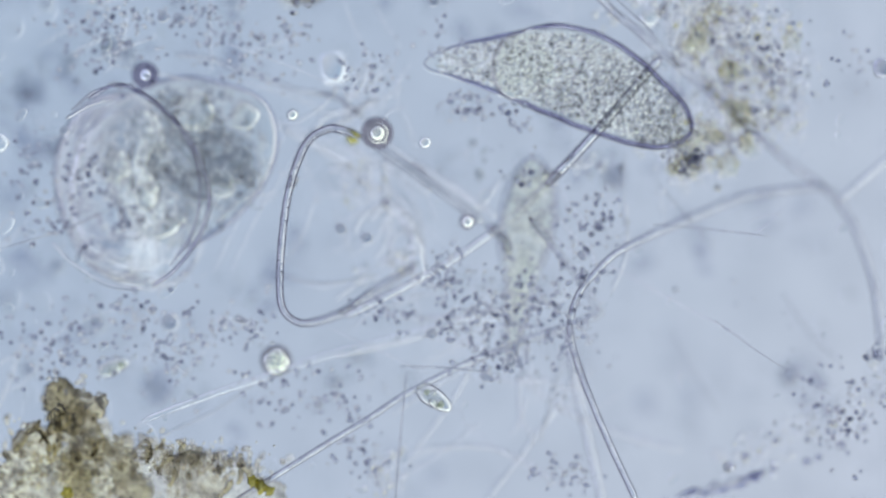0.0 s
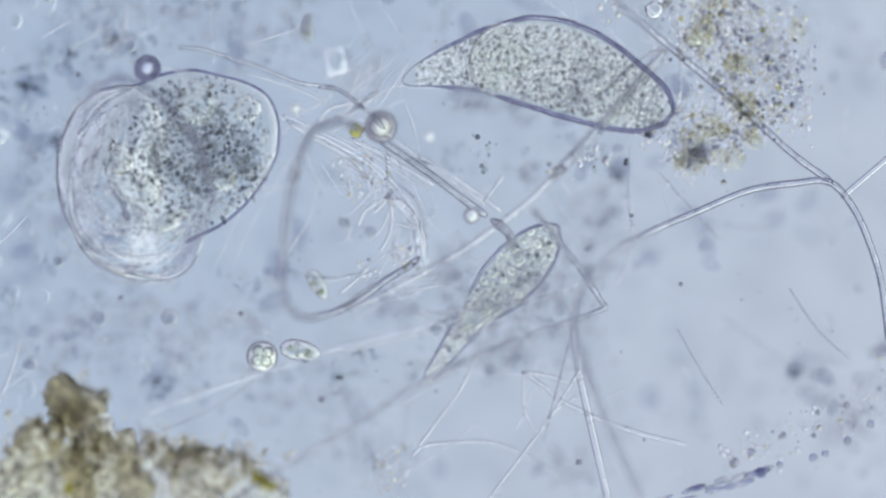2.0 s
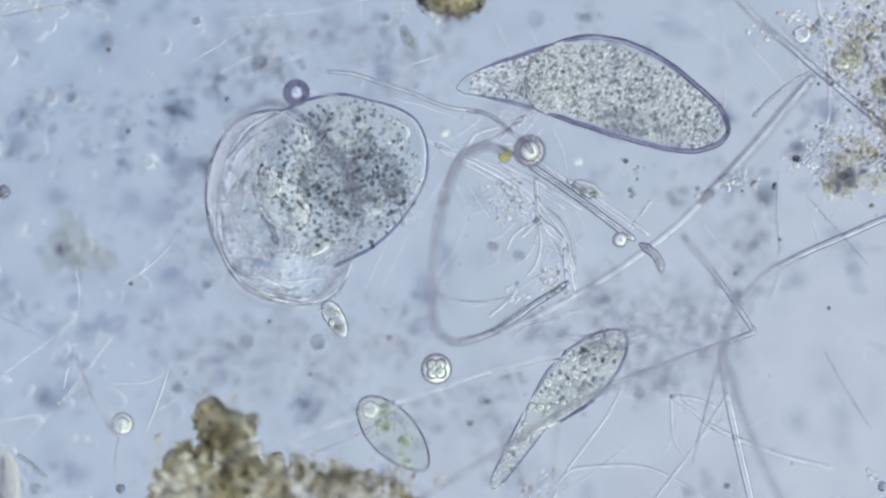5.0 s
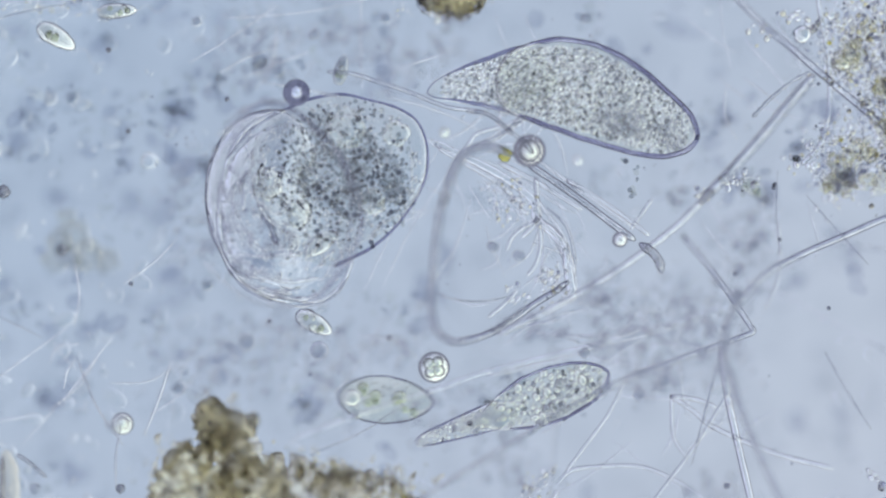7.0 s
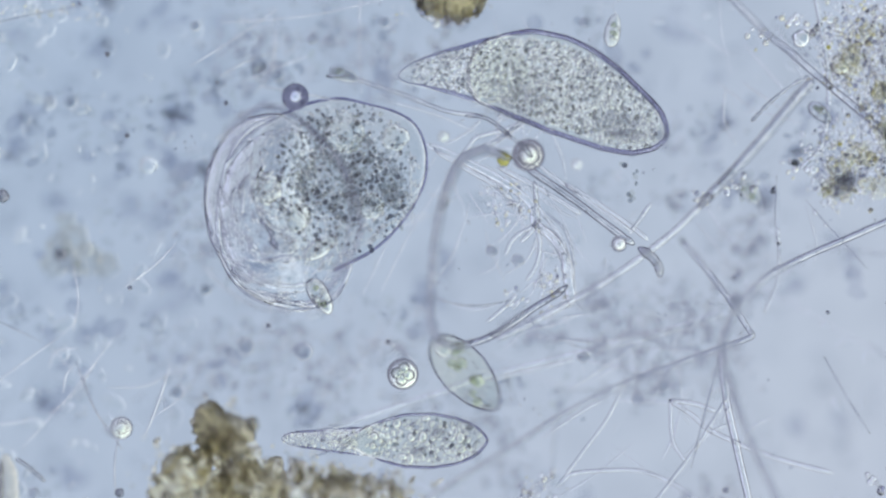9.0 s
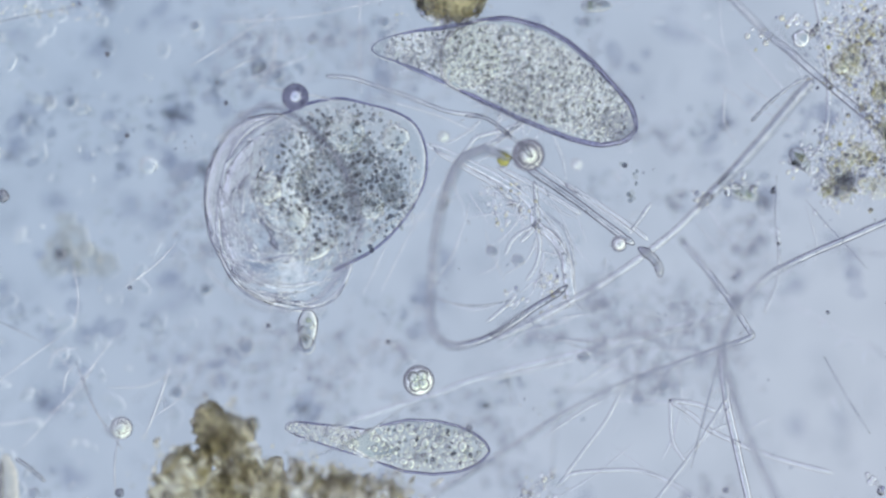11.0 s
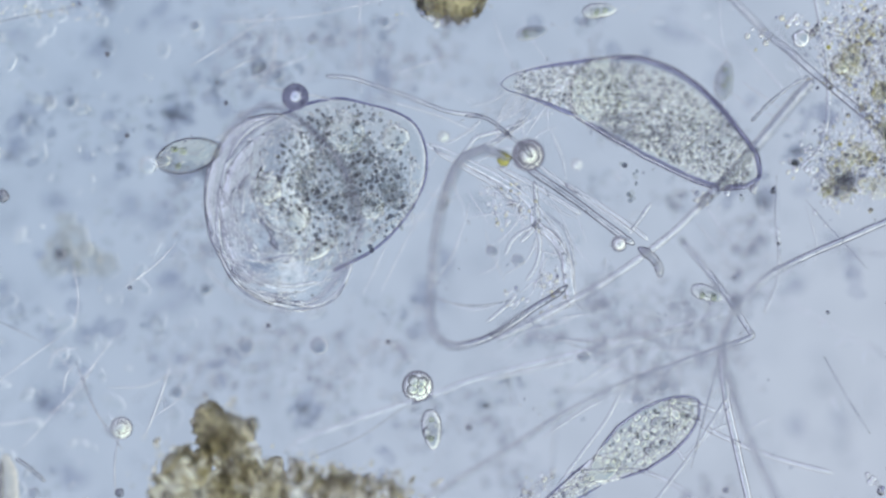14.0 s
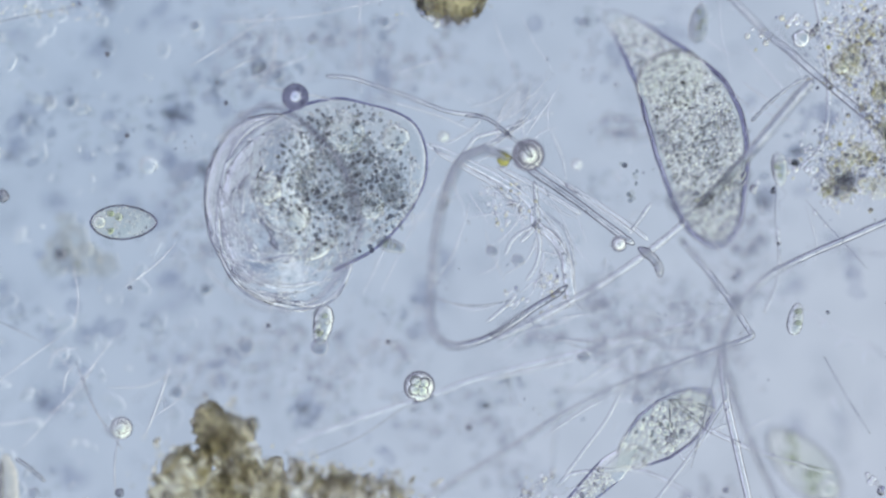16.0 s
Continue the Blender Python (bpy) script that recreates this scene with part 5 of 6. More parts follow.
    walk(pear, [
        (0.0, pose(1.365, -0.192, -0.120, 0, 0, 82.7)),
        (0.6, pose(1.355, -0.225, -0.120, 0, 0, 76.9)),
        (1.0, pose(1.329, -0.261, -0.120, 0, 0, 69.8)),
        (1.2, pose(1.262, -0.304, -0.140, 0, 0, 58.8)),
        (1.5, pose(1.225, -0.334, -0.140, 0, 0, 54.9)),
        (2.0, pose(1.154, -0.493, -0.140, 0, 0, 49.8)),
        (2.5, pose(1.166, -0.543, -0.120, 0, 0, 50.9)),
        (3.0, pose(1.092, -0.613, 0.000, 0, 0, 48.4)),
        (3.2, pose(1.077, -0.628, 0.000, 0, 0, 47.9)),
        (3.3, pose(1.003, -0.667, 0.000, 0, 0, 47.0)),
        (3.5, pose(0.987, -0.683, 0.000, 0, 0, 47.4)),
        (3.8, pose(0.975, -0.722, 0.000, 0, 0, 48.2)),
        (3.9, pose(1.005, -0.715, 0.000, 0, 0, 48.2)),
        (4.0, pose(0.892, -0.757, 0.000, 0, 0, 52.1)),
        (4.2, pose(0.893, -0.873, 0.000, 0, 0, 58.2)),
        (4.3, pose(0.835, -0.867, 0.000, 0, 0, 57.8)),
        (4.5, pose(0.810, -0.908, 0.000, 0, 0, 54.9)),
        (4.7, pose(0.748, -0.956, 0.000, 0, 0, 54.1)),
        (5.4, pose(0.622, -0.980, 0.000, 0, 0, 39.5)),
        (6.2, pose(0.489, -0.963, 0.000, 0, 0, 24.8)),
        (6.8, pose(0.422, -0.950, 0.000, 0, 0, 19.2)),
        (7.0, pose(0.401, -0.962, 0.000, 0, 0, 19.9)),
        (7.4, pose(0.209, -1.077, 0.000, 0, 0, 14.2)),
        (7.8, pose(0.011, -1.075, 0.000, 0, 0, 10.8)),
        (8.0, pose(-0.108, -1.085, 0.000, 0, 0, 8.6)),
        (8.4, pose(-0.209, -1.105, 0.000, 0, 0, 6.6)),
        (8.8, pose(-0.302, -1.120, 0.000, 0, 0, 3.4)),
        (9.0, pose(-0.345, -1.123, 0.000, 0, 0, -0.6)),
        (9.2, pose(-0.362, -1.110, 0.000, 0, 0, -0.6)),
        (10.2, pose(-0.358, -1.110, 0.000, 0, 0, -5.0)),
        (11.3, pose(-0.283, -1.127, 0.000, 0, 0, -7.1)),
        (11.5, pose(-0.168, -1.163, 0.000, 0, 0, -3.1)),
        (11.9, pose(0.052, -1.270, 0.000, 0, 0, -1.3)),
        (12.3, pose(0.278, -1.333, 0.000, 0, 0, 1.6)),
        (12.5, pose(0.333, -1.322, 0.000, 0, 0, 5.1)),
        (13.0, pose(0.543, -1.347, 0.000, 0, 0, 20.2)),
        (13.6, pose(0.863, -1.270, 0.000, 0, 0, 31.0)),
        (14.0, pose(1.013, -1.248, 0.000, 0, 0, 35.0)),
        (14.5, pose(1.023, -1.222, 0.000, 0, 0, 36.7)),
        (15.0, pose(1.090, -1.243, 0.000, 0, 0, 38.6)),
        (15.5, pose(1.103, -1.247, 0.000, 0, 0, 39.3)),
        (16.0, pose(1.117, -1.243, 0.000, 0, 0, 39.0)),
    ])
    walk(pear_bulb, [(0.0, bulb_pose(0)), (1.2, bulb_pose(-2)), (2.5, bulb_pose(-3)), (3.0, bulb_pose(-6)), (4.5, bulb_pose(-6)), (6.8, bulb_pose(1)), (9.2, bulb_pose(1)), (11.5, bulb_pose(4)), (12.5, bulb_pose(2)),
                     (13.5, bulb_pose(0, 6)), (14.5, bulb_pose(0, 20)), (15.2, bulb_pose(-2, 28)), (16.0, bulb_pose(-3, 32))])
    walk(pear_neck, [(0.0, neck_pose(0)), (1.2, neck_pose(3)), (2.5, neck_pose(5)), (3.0, neck_pose(9)), (4.5, neck_pose(9)), (6.8, neck_pose(-1)), (9.2, neck_pose(-2)), (11.5, neck_pose(-6)), (12.5, neck_pose(-3)),
                     (13.5, neck_pose(0)), (14.5, neck_pose(1)), (16.0, neck_pose(4))])
    walk(oval, [
        (0.0, pose(-3.401, 0.338, 0.000, 0, 0, -60.0)),
        (3.5, pose(-2.787, 0.440, 0.000, 0, 0, -50.0)),
        (3.9, pose(-2.220, 0.343, 0.000, 0, 0, -40.0)),
        (4.1, pose(-2.017, 0.317, 0.000, 0, 0, -30.0)),
        (4.2, pose(-1.760, 0.200, 0.000, 0, 0, -50.0)),
        (4.3, pose(-1.590, 0.003, 0.000, 0, 0, -58.0)),
        (4.4, pose(-1.497, -0.233, 0.000, 0, 0, -60.0)),
        (4.5, pose(-1.373, -0.500, 0.000, 0, 0, -60.0)),
        (4.6, pose(-1.108, -0.733, 0.000, 0, 0, -40.0)),
        (4.7, pose(-0.746, -0.829, 0.000, 0, 0, -25.0)),
        (5.1, pose(-0.286, -1.222, 0.000, 0, 0, -60.0)),
        (5.7, pose(-0.486, -1.555, 0.000, 0, 0, -130.0)),
        (6.3, pose(-1.019, -0.955, 0.000, 0, 0, -60.0)),
        (6.8, pose(-0.719, -0.832, 0.000, 0, 0, -25.0)),
        (6.9, pose(-0.546, -0.898, 0.000, 0, 0, -15.0)),
        (7.0, pose(-0.343, -0.915, 0.000, 0, 0, -4.0)),
        (7.2, pose(-0.139, -0.878, 0.000, 0, 0, 5.0)),
        (7.4, pose(0.047, -0.855, 0.000, 0, 0, 5.0)),
        (7.5, pose(0.057, -0.822, 0.000, 0, 0, 10.0)),
        (7.6, pose(-0.129, -0.778, 0.000, 0, 0, 25.0)),
        (7.8, pose(0.021, -0.645, 0.000, 0, 0, 52.0)),
        (8.0, pose(0.067, -0.362, 0.000, 0, 0, 80.0)),
        (8.2, pose(0.094, -0.172, 0.000, 0, 0, 80.0)),
        (8.3, pose(0.047, -0.105, 0.000, 0, 0, 50.0)),
        (8.4, pose(-0.136, -0.168, 0.000, 0, 0, 15.0)),
        (8.5, pose(-0.353, -0.192, 0.000, 0, 0, 3.0)),
        (8.6, pose(-0.181, -0.166, 0.000, 0, 0, -30.0)),
        (8.8, pose(0.025, -0.537, 0.000, 0, 0, -55.0)),
        (9.0, pose(0.133, -0.733, 0.000, 0, 0, -48.0)),
        (9.2, pose(0.607, -1.090, 0.000, 0, 0, -40.0)),
        (9.6, pose(1.120, -1.530, 0.000, 0, 0, -40.0)),
        (10.5, pose(1.553, -2.130, 0.000, 0, 0, -20.0)),
        (13.0, pose(3.220, -2.030, 0.000, 0, 0, 40.0)),
        (15.0, pose(3.253, -0.930, 0.000, 0, 0, 80.0)),
        (15.4, pose(2.820, -0.537, 0.000, 0, 0, 10.0)),
        (15.5, pose(2.493, -0.547, 0.000, 0, 0, 8.0)),
        (15.6, pose(2.130, -0.570, -0.060, 0, 0, 15.0)),
        (15.7, pose(2.003, -0.697, 0.000, 0, 0, 55.0)),
        (15.8, pose(1.887, -0.880, 0.000, 0, 0, 70.0)),
        (16.0, pose(2.137, -1.280, -0.300, 0, 0, 135.0)),
    ])
    walk(small_oval, [
        (0.0, pose(-0.224, 2.178, 0.000, 0, 0, 90.0)),
        (12.6, pose(-1.180, 1.970, 0.000, 0, 0, 90.0)),
        (13.0, pose(-1.267, 1.403, 0.000, 0, 0, 85.0)),
        (13.3, pose(-1.103, 1.000, 0.000, 0, 0, 85.0)),
        (13.6, pose(-1.213, 0.743, 0.000, 0, 0, 60.0)),
        (14.0, pose(-1.497, 0.553, 0.000, 0, 0, 12.0)),
        (14.3, pose(-1.907, 0.407, 0.000, 0, 0, 60.0)),
        (14.5, pose(-1.947, 0.413, 0.000, 0, 0, 65.0)),
        (14.6, pose(-1.937, 0.433, 0.000, 0, 0, 80.0)),
        (15.0, pose(-1.833, 0.380, 0.000, 0, 0, 125.0)),
        (15.3, pose(-1.737, 0.257, 0.000, 0, 0, 80.0)),
        (15.6, pose(-1.737, 0.137, 0.000, 0, 0, 60.0)),
        (15.8, pose(-1.827, 0.177, 0.000, 0, 0, 25.0)),
        (16.0, pose(-1.883, 0.157, 0.000, 0, 0, 0.0)),
    ])
    walk(swimmer, [
        (0.0, pose(0.840, -1.016, 0.200, 0, 0, -35.0)),
        (0.2, pose(0.720, -0.908, 0.250, 0, 0, -50.0)),
        (0.4, pose(0.645, -0.832, 0.270, 0, 0, -30.0)),
        (0.6, pose(0.523, -0.807, 0.280, 0, 0, -35.0)),
        (0.8, pose(0.443, -0.772, 0.280, 0, 0, -15.0)),
        (1.0, pose(0.354, -0.791, 0.240, 0, 0, -5.0)),
        (1.2, pose(0.228, -0.793, 0.000, 0, 0, -15.0)),
        (1.4, pose(0.160, -0.805, 0.000, 0, 0, -10.0)),
        (1.6, pose(0.142, -0.775, 0.000, 0, 0, -12.0)),
        (2.0, pose(0.027, -0.766, 0.000, 0, 0, -10.0)),
        (2.4, pose(-0.023, -0.727, 0.000, 0, 0, -5.0)),
        (2.6, pose(-0.076, -0.743, 0.000, 0, 0, 0.0)),
        (2.8, pose(-0.176, -0.763, 0.000, 0, 0, -5.0)),
        (3.0, pose(-0.303, -0.767, 0.000, 0, 0, -10.0)),
        (3.2, pose(-0.333, -0.730, 0.000, 0, 0, -15.0)),
        (3.4, pose(-0.457, -0.743, 0.000, 0, 0, -15.0)),
        (3.5, pose(-0.470, -0.737, 0.000, 0, 0, -12.0)),
        (3.8, pose(-0.507, -0.697, 0.000, 0, 0, -10.0)),
        (4.0, pose(-0.510, -0.687, 0.000, 0, 0, -15.0)),
        (4.2, pose(-0.600, -0.637, 0.000, 0, 0, -20.0)),
        (4.3, pose(-0.607, -0.597, 0.000, 0, 0, -15.0)),
        (4.5, pose(-0.607, -0.637, 0.000, 0, 0, -20.0)),
        (4.6, pose(-0.572, -0.623, 0.000, 0, 0, -40.0)),
        (4.7, pose(-0.626, -0.466, 0.000, 0, 0, -60.0)),
        (5.7, pose(-0.653, -0.422, 0.000, 0, 0, -60.0)),
        (6.8, pose(-0.693, -0.388, 0.000, 0, 0, -40.0)),
        (7.0, pose(-0.769, -0.462, 0.000, 0, 0, -30.0)),
        (7.4, pose(-0.713, -0.395, 0.000, 0, 0, -20.0)),
        (7.6, pose(-0.746, -0.375, 0.000, 0, 0, -60.0)),
        (7.8, pose(-0.719, -0.328, 0.000, 0, 0, -20.0)),
        (8.0, pose(-0.789, -0.308, 0.000, 0, 0, -25.0)),
        (8.4, pose(-0.803, -0.272, 0.000, 0, 0, -40.0)),
        (8.8, pose(-0.769, -0.310, 0.000, 0, 0, 10.0)),
        (9.0, pose(-0.727, -0.280, 0.000, 0, 0, -60.0)),
        (9.2, pose(-0.760, -0.377, 0.000, 0, 0, -100.0)),
        (10.2, pose(-0.797, -0.430, 0.000, 0, 0, -90.0)),
        (11.3, pose(-0.803, -0.483, 0.000, 0, 0, -95.0)),
        (11.5, pose(-0.790, -0.497, 0.000, 0, 0, -60.0)),
        (11.7, pose(-0.673, -0.633, 0.000, 0, 0, -15.0)),
        (11.9, pose(-0.493, -0.667, 0.000, 0, 0, -40.0)),
        (12.1, pose(-0.363, -0.813, 0.000, 0, 0, -45.0)),
        (12.3, pose(-0.230, -0.813, 0.000, 0, 0, -20.0)),
        (12.5, pose(-0.170, -1.047, 0.000, 0, 0, -60.0)),
        (13.0, pose(0.000, -1.143, 0.000, 0, 0, -60.0)),
        (13.3, pose(0.067, -1.320, 0.000, 0, 0, -30.0)),
        (13.6, pose(0.093, -1.280, 0.000, 0, 0, -80.0)),
        (14.0, pose(-0.070, -1.063, 0.000, 0, 0, -85.0)),
        (14.3, pose(-0.190, -0.967, 0.000, 0, 0, -50.0)),
        (14.5, pose(-0.313, -0.880, 0.000, 0, 0, -40.0)),
        (14.6, pose(-0.270, -0.807, 0.000, 0, 0, -60.0)),
        (15.0, pose(-0.513, -0.630, 0.000, 0, 0, -50.0)),
        (15.3, pose(-0.593, -0.537, 0.000, 0, 0, -20.0)),
        (15.6, pose(-0.767, -0.363, 0.000, 0, 0, -30.0)),
        (16.0, pose(-0.713, -0.447, 0.000, 0, 0, -100.0)),
    ])
    walk(swimmer_b, [
        (0.0, pose(-1.060, -0.832, 0.020, 0, 0, 20.0)),
        (1.0, pose(-0.478, -0.730, 0.020, 0, 0, 20.0)),
        (1.2, pose(-0.329, -0.683, 0.020, 0, 0, 15.0)),
        (1.4, pose(-0.143, -0.575, 0.020, 0, 0, 30.0)),
        (1.6, pose(0.072, -0.452, 0.020, 0, 0, 35.0)),
        (1.8, pose(0.173, -0.421, 0.020, 0, 0, 15.0)),
        (2.0, pose(0.130, -0.376, 0.020, 0, 0, -60.0)),
        (2.2, pose(0.170, -0.244, 0.020, 0, 0, -50.0)),
        (2.4, pose(0.114, -0.125, 0.020, 0, 0, -80.0)),
        (2.6, pose(-0.009, -0.203, 0.020, 0, 0, -20.0)),
        (2.8, pose(0.027, -0.110, 0.020, 0, 0, -60.0)),
        (3.0, pose(-0.120, -0.080, 0.020, 0, 0, -75.0)),
        (3.2, pose(-0.197, 0.077, 0.020, 0, 0, -60.0)),
        (3.3, pose(-0.183, 0.087, 0.020, 0, 0, -70.0)),
        (3.5, pose(-0.147, 0.173, 0.020, 0, 0, -90.0)),
        (3.8, pose(-0.160, 0.227, 0.020, 0, 0, -80.0)),
        (4.0, pose(-0.220, 0.327, 0.020, 0, 0, -60.0)),
        (4.5, pose(0.253, 0.367, 0.020, 0, 0, -40.0)),
        (5.2, pose(1.047, 0.312, 0.020, 0, 0, -20.0)),
        (6.5, pose(1.814, 0.345, -0.250, 0, 0, -30.0)),
        (9.0, pose(1.803, 0.353, -0.250, 0, 0, -50.0)),
        (11.3, pose(1.753, 0.337, -0.250, 0, 0, -20.0)),
        (12.0, pose(1.300, 0.150, -0.300, 0, 0, -15.0)),
        (12.3, pose(1.053, 0.070, 0.020, 0, 0, -10.0)),
        (12.7, pose(0.687, -0.013, 0.020, 0, 0, -20.0)),
        (13.0, pose(0.587, -0.030, 0.020, 0, 0, -30.0)),
        (13.3, pose(0.787, -0.030, 0.020, 0, 0, -20.0)),
        (13.6, pose(1.253, -0.230, 0.020, 0, 0, -20.0)),
        (14.0, pose(1.553, -0.263, 0.020, 0, 0, -20.0)),
        (14.5, pose(1.920, -0.497, 0.020, 0, 0, 0.0)),
        (15.0, pose(1.853, -0.480, 0.020, 0, 0, 20.0)),
        (15.6, pose(1.987, -0.363, 0.020, 0, 0, 60.0)),
        (16.0, pose(2.080, -0.413, 0.020, 0, 0, 80.0)),
    ])
    walk(swimmer_c, [
        (0.0, pose(0.345, 1.542, 0.030, 0, 0, 90.0)),
        (2.5, pose(0.057, 1.092, 0.030, 0, 0, 85.0)),
        (3.0, pose(0.067, 0.890, 0.030, 0, 0, 85.0)),
        (3.1, pose(0.122, 0.783, 0.030, 0, 0, 55.0)),
        (3.2, pose(-0.003, 0.743, 0.030, 0, 0, 30.0)),
        (3.3, pose(-0.043, 0.680, 0.030, 0, 0, 60.0)),
        (3.4, pose(-0.043, 0.637, 0.030, 0, 0, 60.0)),
        (3.6, pose(-0.091, 0.606, 0.030, 0, 0, 75.0)),
        (3.7, pose(0.018, 0.678, 0.030, 0, 0, 40.0)),
        (3.8, pose(0.000, 0.713, 0.030, 0, 0, 0.0)),
        (3.9, pose(0.087, 0.643, 0.030, 0, 0, 0.0)),
        (4.0, pose(-0.070, 0.700, 0.030, 0, 0, 60.0)),
        (4.1, pose(0.053, 0.847, 0.030, 0, 0, 70.0)),
        (4.2, pose(0.047, 0.940, 0.030, 0, 0, 80.0)),
        (4.3, pose(0.027, 0.973, 0.030, 0, 0, 75.0)),
        (4.4, pose(0.053, 1.073, 0.030, 0, 0, 80.0)),
        (4.5, pose(0.040, 1.063, 0.030, 0, 0, 100.0)),
        (4.6, pose(-0.058, 1.100, 0.030, 0, 0, 120.0)),
        (4.7, pose(-0.112, 1.231, 0.030, 0, 0, 120.0)),
        (6.8, pose(-0.586, 1.012, 0.030, 0, 0, 70.0)),
        (7.5, pose(-0.626, 1.095, 0.030, 0, 0, 100.0)),
        (8.5, pose(-0.619, 1.062, -0.150, 0, 0, 60.0)),
        (9.0, pose(-0.587, 1.030, -0.120, 0, 0, -20.0)),
        (11.3, pose(1.280, 1.453, 0.030, 0, 0, 0.0)),
        (11.7, pose(1.730, 1.280, 0.030, 0, 0, -20.0)),
        (12.0, pose(1.860, 1.233, 0.030, 0, 0, -10.0)),
        (12.6, pose(2.100, 1.287, 0.030, 0, 0, 30.0)),
        (12.9, pose(1.867, 1.133, 0.030, 0, 0, 25.0)),
        (13.2, pose(1.543, 1.133, 0.030, 0, 0, 30.0)),
        (13.5, pose(1.253, 1.253, 0.030, 0, 0, -20.0)),
        (14.1, pose(0.397, 1.273, 0.030, 0, 0, 20.0)),
        (14.4, pose(0.147, 1.107, 0.030, 0, 0, 30.0)),
        (14.5, pose(0.080, 1.047, 0.030, 0, 0, 30.0)),
        (15.0, pose(-0.213, 0.870, 0.030, 0, 0, 10.0)),
        (15.5, pose(-0.313, 0.470, 0.030, 0, 0, -40.0)),
        (16.0, pose(-0.307, 0.020, 0.030, 0, 0, -20.0)),
    ])
    walk(lobed_cell, [
        (0.0, pose(-0.097, -0.792, 0.020, 0, 0, 0.0)),
        (1.0, pose(-0.119, -0.791, 0.020, 0, 0, 0.0)),
        (1.5, pose(-0.173, -0.780, 0.020, 0, 0, 0.0)),
        (2.0, pose(-0.196, -0.799, 0.020, 0, 0, 2.0)),
        (2.5, pose(-0.109, -0.779, 0.020, 0, 0, 5.0)),
        (3.2, pose(-0.107, -0.790, 0.020, 0, 0, 0.0)),
        (3.4, pose(-0.097, -0.807, 0.020, 0, 0, 0.0)),
        (3.5, pose(-0.087, -0.803, 0.020, 0, 0, 0.0)),
        (3.8, pose(-0.087, -0.800, 0.020, 0, 0, 0.0)),
        (4.0, pose(-0.093, -0.793, 0.020, 0, 0, 0.0)),
        (4.2, pose(-0.087, -0.763, 0.020, 0, 0, 0.0)),
        (4.3, pose(-0.100, -0.747, 0.020, 0, 0, 0.0)),
        (4.5, pose(-0.080, -0.743, 0.020, 0, 0, 0.0)),
        (4.7, pose(-0.045, -0.736, 0.020, 0, 0, 10.0)),
        (6.8, pose(-0.053, -0.722, 0.020, 0, 0, 20.0)),
        (7.0, pose(-0.059, -0.722, 0.020, 0, 0, 20.0)),
        (7.4, pose(-0.189, -0.632, 0.020, 0, 0, 30.0)),
        (7.6, pose(-0.176, -0.548, 0.020, 0, 0, 40.0)),
        (7.8, pose(-0.183, -0.548, 0.020, 0, 0, 40.0)),
        (8.0, pose(-0.149, -0.678, 0.020, 0, 0, 30.0)),
        (8.4, pose(-0.083, -0.685, 0.020, 0, 0, 30.0)),
        (8.8, pose(-0.199, -0.740, 0.020, 0, 0, 40.0)),
        (9.0, pose(-0.237, -0.737, 0.020, 0, 0, 45.0)),
        (9.2, pose(-0.190, -0.720, 0.020, 0, 0, 40.0)),
        (11.3, pose(-0.143, -0.787, 0.020, 0, 0, 20.0)),
        (12.5, pose(-0.153, -0.803, 0.020, 0, 0, 10.0)),
        (16.0, pose(-0.140, -0.810, 0.020, 0, 0, 0.0)),
    ])
    walk(small_cell, [
        (0.0, pose(-0.726, -0.565, 0.000, 0, 0, 0.0)),
        (3.2, pose(-0.747, -0.583, 0.000, 0, 0, 0.0)),
        (3.4, pose(-0.747, -0.590, 0.000, 0, 0, 0.0)),
        (3.8, pose(-0.740, -0.597, 0.000, 0, 0, 0.0)),
        (4.2, pose(-0.753, -0.590, 0.000, 0, 0, 0.0)),
        (4.5, pose(-0.737, -0.573, 0.000, 0, 0, 0.0)),
        (7.0, pose(-0.736, -0.622, 0.000, 0, 0, 0.0)),
        (9.0, pose(-0.820, -0.603, 0.000, 0, 0, 0.0)),
        (11.5, pose(-0.797, -0.563, 0.000, 0, 0, 0.0)),
        (12.5, pose(-0.770, -0.557, 0.000, 0, 0, 0.0)),
        (14.0, pose(-0.730, -0.570, 0.000, 0, 0, 0.0)),
        (16.0, pose(-0.727, -0.577, 0.000, 0, 0, 0.0)),
    ])
    walk(swimmer_d, [
        (0.0, pose(-1.528, 1.743, 0.030, 0, 0, -30.0)),
        (6.6, pose(-2.453, 1.512, 0.030, 0, 0, -30.0)),
        (6.8, pose(-2.386, 1.345, 0.030, 0, 0, -30.0)),
        (7.0, pose(-2.286, 1.225, 0.030, 0, 0, -32.0)),
        (7.4, pose(-2.336, 1.278, 0.030, 0, 0, -20.0)),
        (7.6, pose(-2.553, 1.148, 0.030, 0, 0, 20.0)),
        (8.0, pose(-2.886, 1.245, 0.030, 0, 0, 20.0)),
        (16.0, pose(-3.280, 1.270, 0.030, 0, 0, 20.0)),
    ])
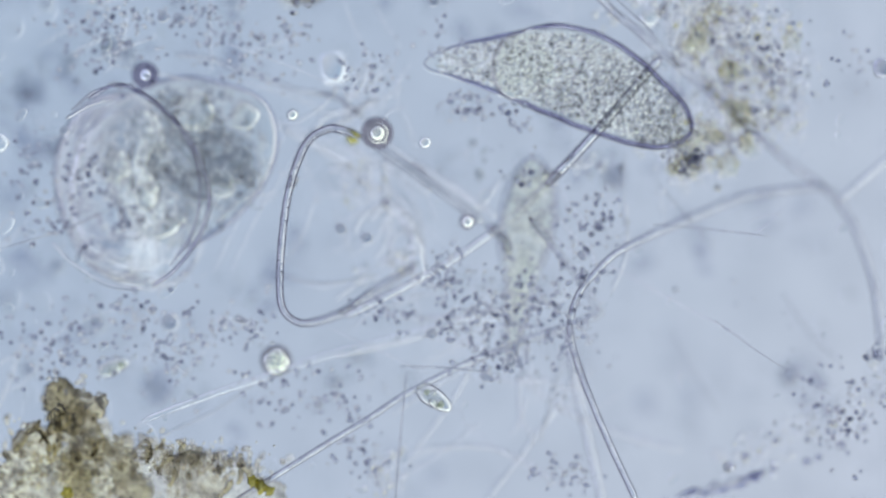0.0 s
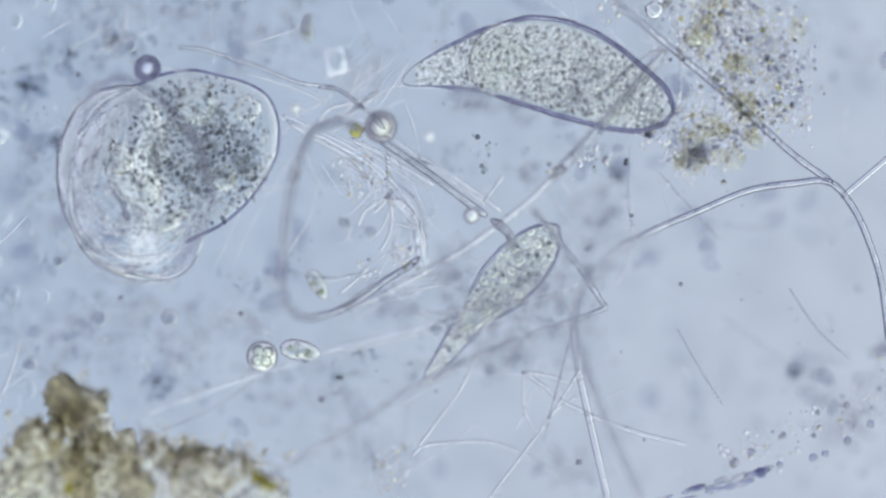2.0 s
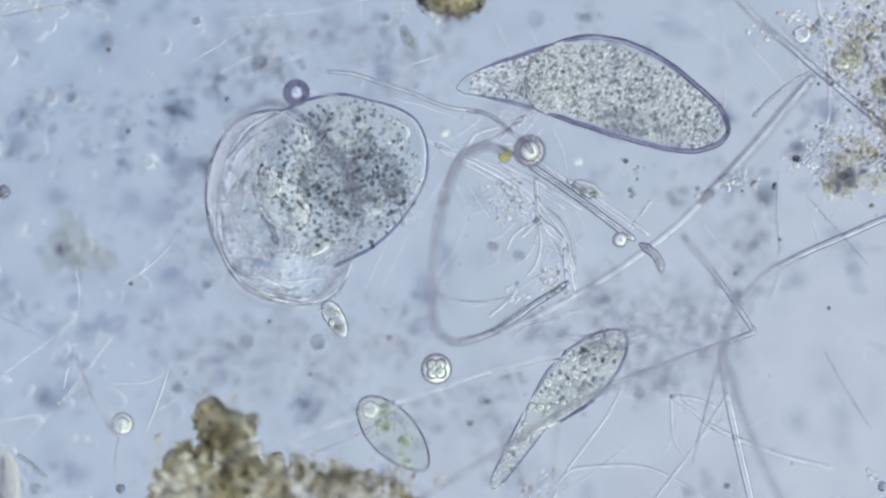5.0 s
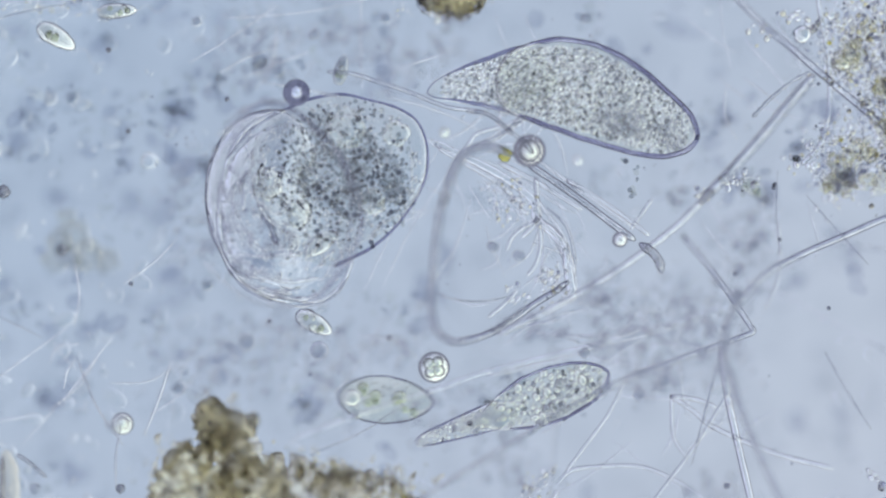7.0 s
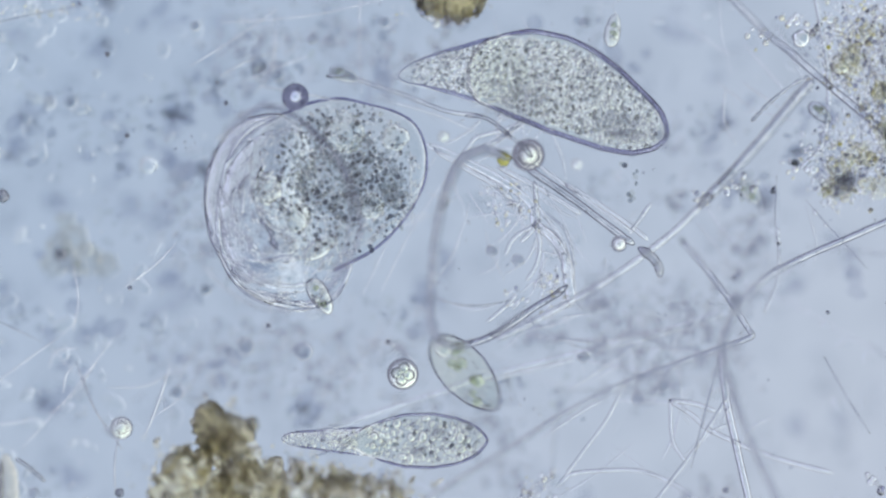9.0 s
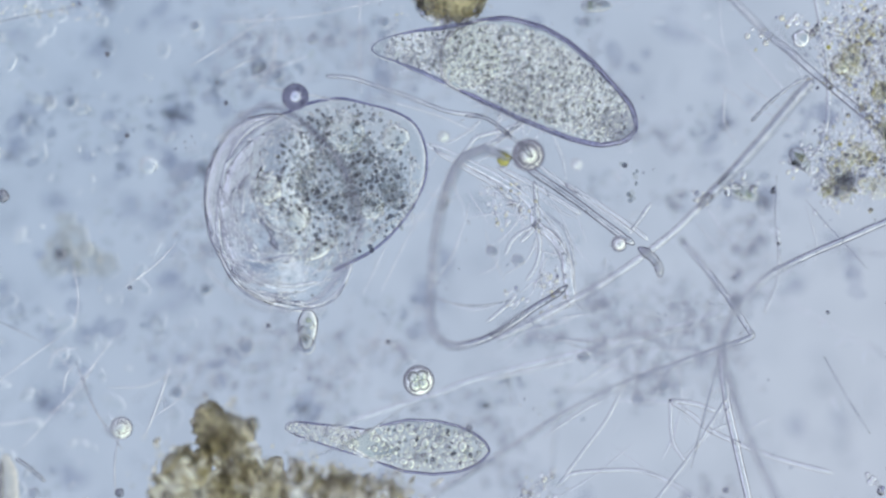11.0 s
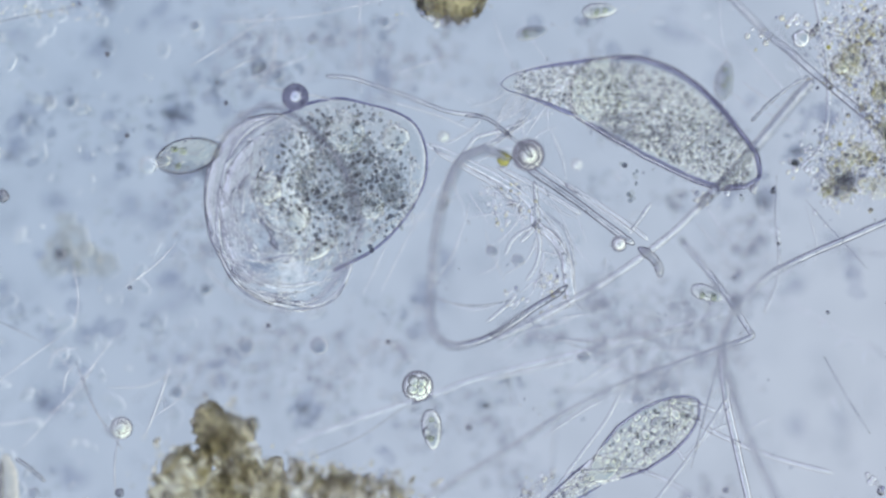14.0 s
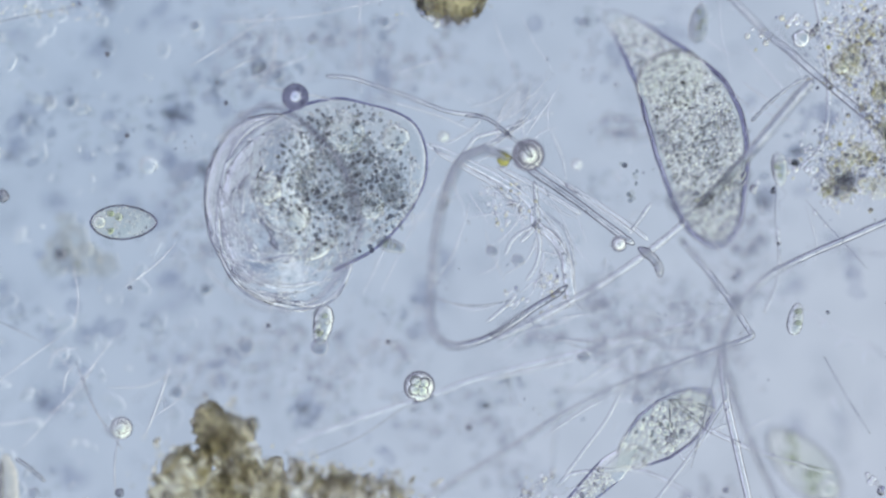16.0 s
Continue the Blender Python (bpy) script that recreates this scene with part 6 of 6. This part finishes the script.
    walk(swimmer_e, [
        (0.0, pose(-0.726, 1.843, -0.030, 0, 0, 5.0)),
        (6.5, pose(-1.619, 1.578, -0.030, 0, 0, 5.0)),
        (6.8, pose(-1.743, 1.378, -0.030, 0, 0, 5.0)),
        (7.0, pose(-1.929, 1.378, -0.030, 0, 0, 3.0)),
        (7.2, pose(-1.596, 1.285, -0.030, 0, 0, -10.0)),
        (7.4, pose(-1.959, 1.285, -0.030, 0, 0, 5.0)),
        (7.6, pose(-1.703, 1.312, -0.030, 0, 0, -20.0)),
        (7.8, pose(-1.716, 1.392, -0.030, 0, 0, -10.0)),
        (8.3, pose(-1.453, 1.712, -0.030, 0, 0, 0.0)),
        (16.0, pose(-1.447, 2.137, -0.030, 0, 0, 0.0)),
    ])
    walk(swimmer_g, [
        (0.0, pose(4.626, 1.007, 0.050, 0, 0, 0.0)),
        (8.0, pose(3.047, 0.945, 0.050, 0, 0, 0.0)),
        (9.0, pose(2.220, 0.803, 0.050, 0, 0, -40.0)),
        (11.3, pose(2.103, 0.460, 0.050, 0, 0, -50.0)),
        (11.7, pose(2.237, 0.393, 0.050, 0, 0, -20.0)),
        (12.0, pose(2.303, 0.393, 0.050, 0, 0, -60.0)),
        (12.3, pose(2.397, 0.270, 0.050, 0, 0, -50.0)),
        (12.6, pose(2.460, 0.163, 0.050, 0, 0, -65.0)),
        (13.0, pose(2.587, -0.130, 0.050, 0, 0, -70.0)),
        (13.6, pose(3.053, -0.397, 0.050, 0, 0, -60.0)),
        (16.0, pose(3.387, -0.530, 0.050, 0, 0, -60.0)),
    ])
    walk(swimmer_h, [
        (0.0, pose(1.950, 1.843, 0.040, 0, 0, 80.0)),
        (8.6, pose(1.032, 1.551, 0.040, 0, 0, 80.0)),
        (9.0, pose(1.003, 1.287, 0.040, 0, 0, 80.0)),
        (9.2, pose(0.957, 1.283, 0.040, 0, 0, 50.0)),
        (10.0, pose(0.787, 1.603, 0.040, 0, 0, 60.0)),
        (12.0, pose(0.620, 1.537, 0.040, 0, 0, 60.0)),
        (12.3, pose(0.580, 1.437, 0.040, 0, 0, 60.0)),
        (12.6, pose(0.507, 1.403, 0.040, 0, 0, 60.0)),
        (12.9, pose(0.450, 1.390, 0.040, 0, 0, 40.0)),
        (13.2, pose(0.463, 1.390, 0.040, 0, 0, 30.0)),
        (13.5, pose(0.613, 1.403, 0.040, 0, 0, 15.0)),
        (13.8, pose(0.773, 1.377, 0.040, 0, 0, 10.0)),
        (14.1, pose(1.023, 1.410, 0.040, 0, 0, 0.0)),
        (14.4, pose(1.373, 1.377, 0.040, 0, 0, -20.0)),
        (14.7, pose(1.553, 1.303, 0.040, 0, 0, -40.0)),
        (15.0, pose(1.803, 1.093, 0.040, 0, 0, -30.0)),
        (15.3, pose(1.953, 0.993, 0.040, 0, 0, -50.0)),
        (15.6, pose(1.993, 0.857, 0.040, 0, 0, -80.0)),
        (16.0, pose(1.980, 0.467, 0.040, 0, 0, -85.0)),
    ])
    walk(swimmer_i, [
        (0.0, pose(3.957, -0.331, 0.140, 0, 0, 20.0)),
        (12.5, pose(2.787, 0.070, 0.140, 0, 0, 20.0)),
        (13.2, pose(2.047, 0.567, 0.140, 0, 0, 15.0)),
        (13.5, pose(1.790, 0.650, 0.140, 0, 0, 10.0)),
        (13.8, pose(1.717, 0.837, 0.140, 0, 0, 75.0)),
        (14.1, pose(1.630, 1.073, 0.140, 0, 0, 80.0)),
        (14.4, pose(1.590, 1.287, 0.140, 0, 0, 70.0)),
        (14.7, pose(1.553, 1.323, 0.140, 0, 0, 70.0)),
        (15.0, pose(1.537, 1.350, 0.140, 0, 0, 65.0)),
        (15.3, pose(1.530, 1.350, 0.140, 0, 0, 65.0)),
        (15.6, pose(1.507, 1.330, 0.140, 0, 0, 80.0)),
        (16.0, pose(1.507, 1.330, 0.140, 0, 0, 80.0)),
    ])
    walk(crystal, [
        (0.0, pose(0.241, 0.940, -0.050, 0, 0, 10.0)),
        (1.0, pose(0.236, 0.943, -0.050, 0, 0, 10.0)),
        (2.5, pose(0.237, 0.936, -0.050, 0, 0, 10.0)),
        (2.7, pose(0.257, 1.166, -0.050, 0, 0, 20.0)),
        (2.9, pose(0.290, 1.509, -0.050, 0, 0, 30.0)),
        (4.5, pose(0.020, 2.000, -0.050, 0, 0, 60.0)),
        (16.0, pose(0.053, 2.137, -0.050, 0, 0, 60.0)),
    ])


motions()
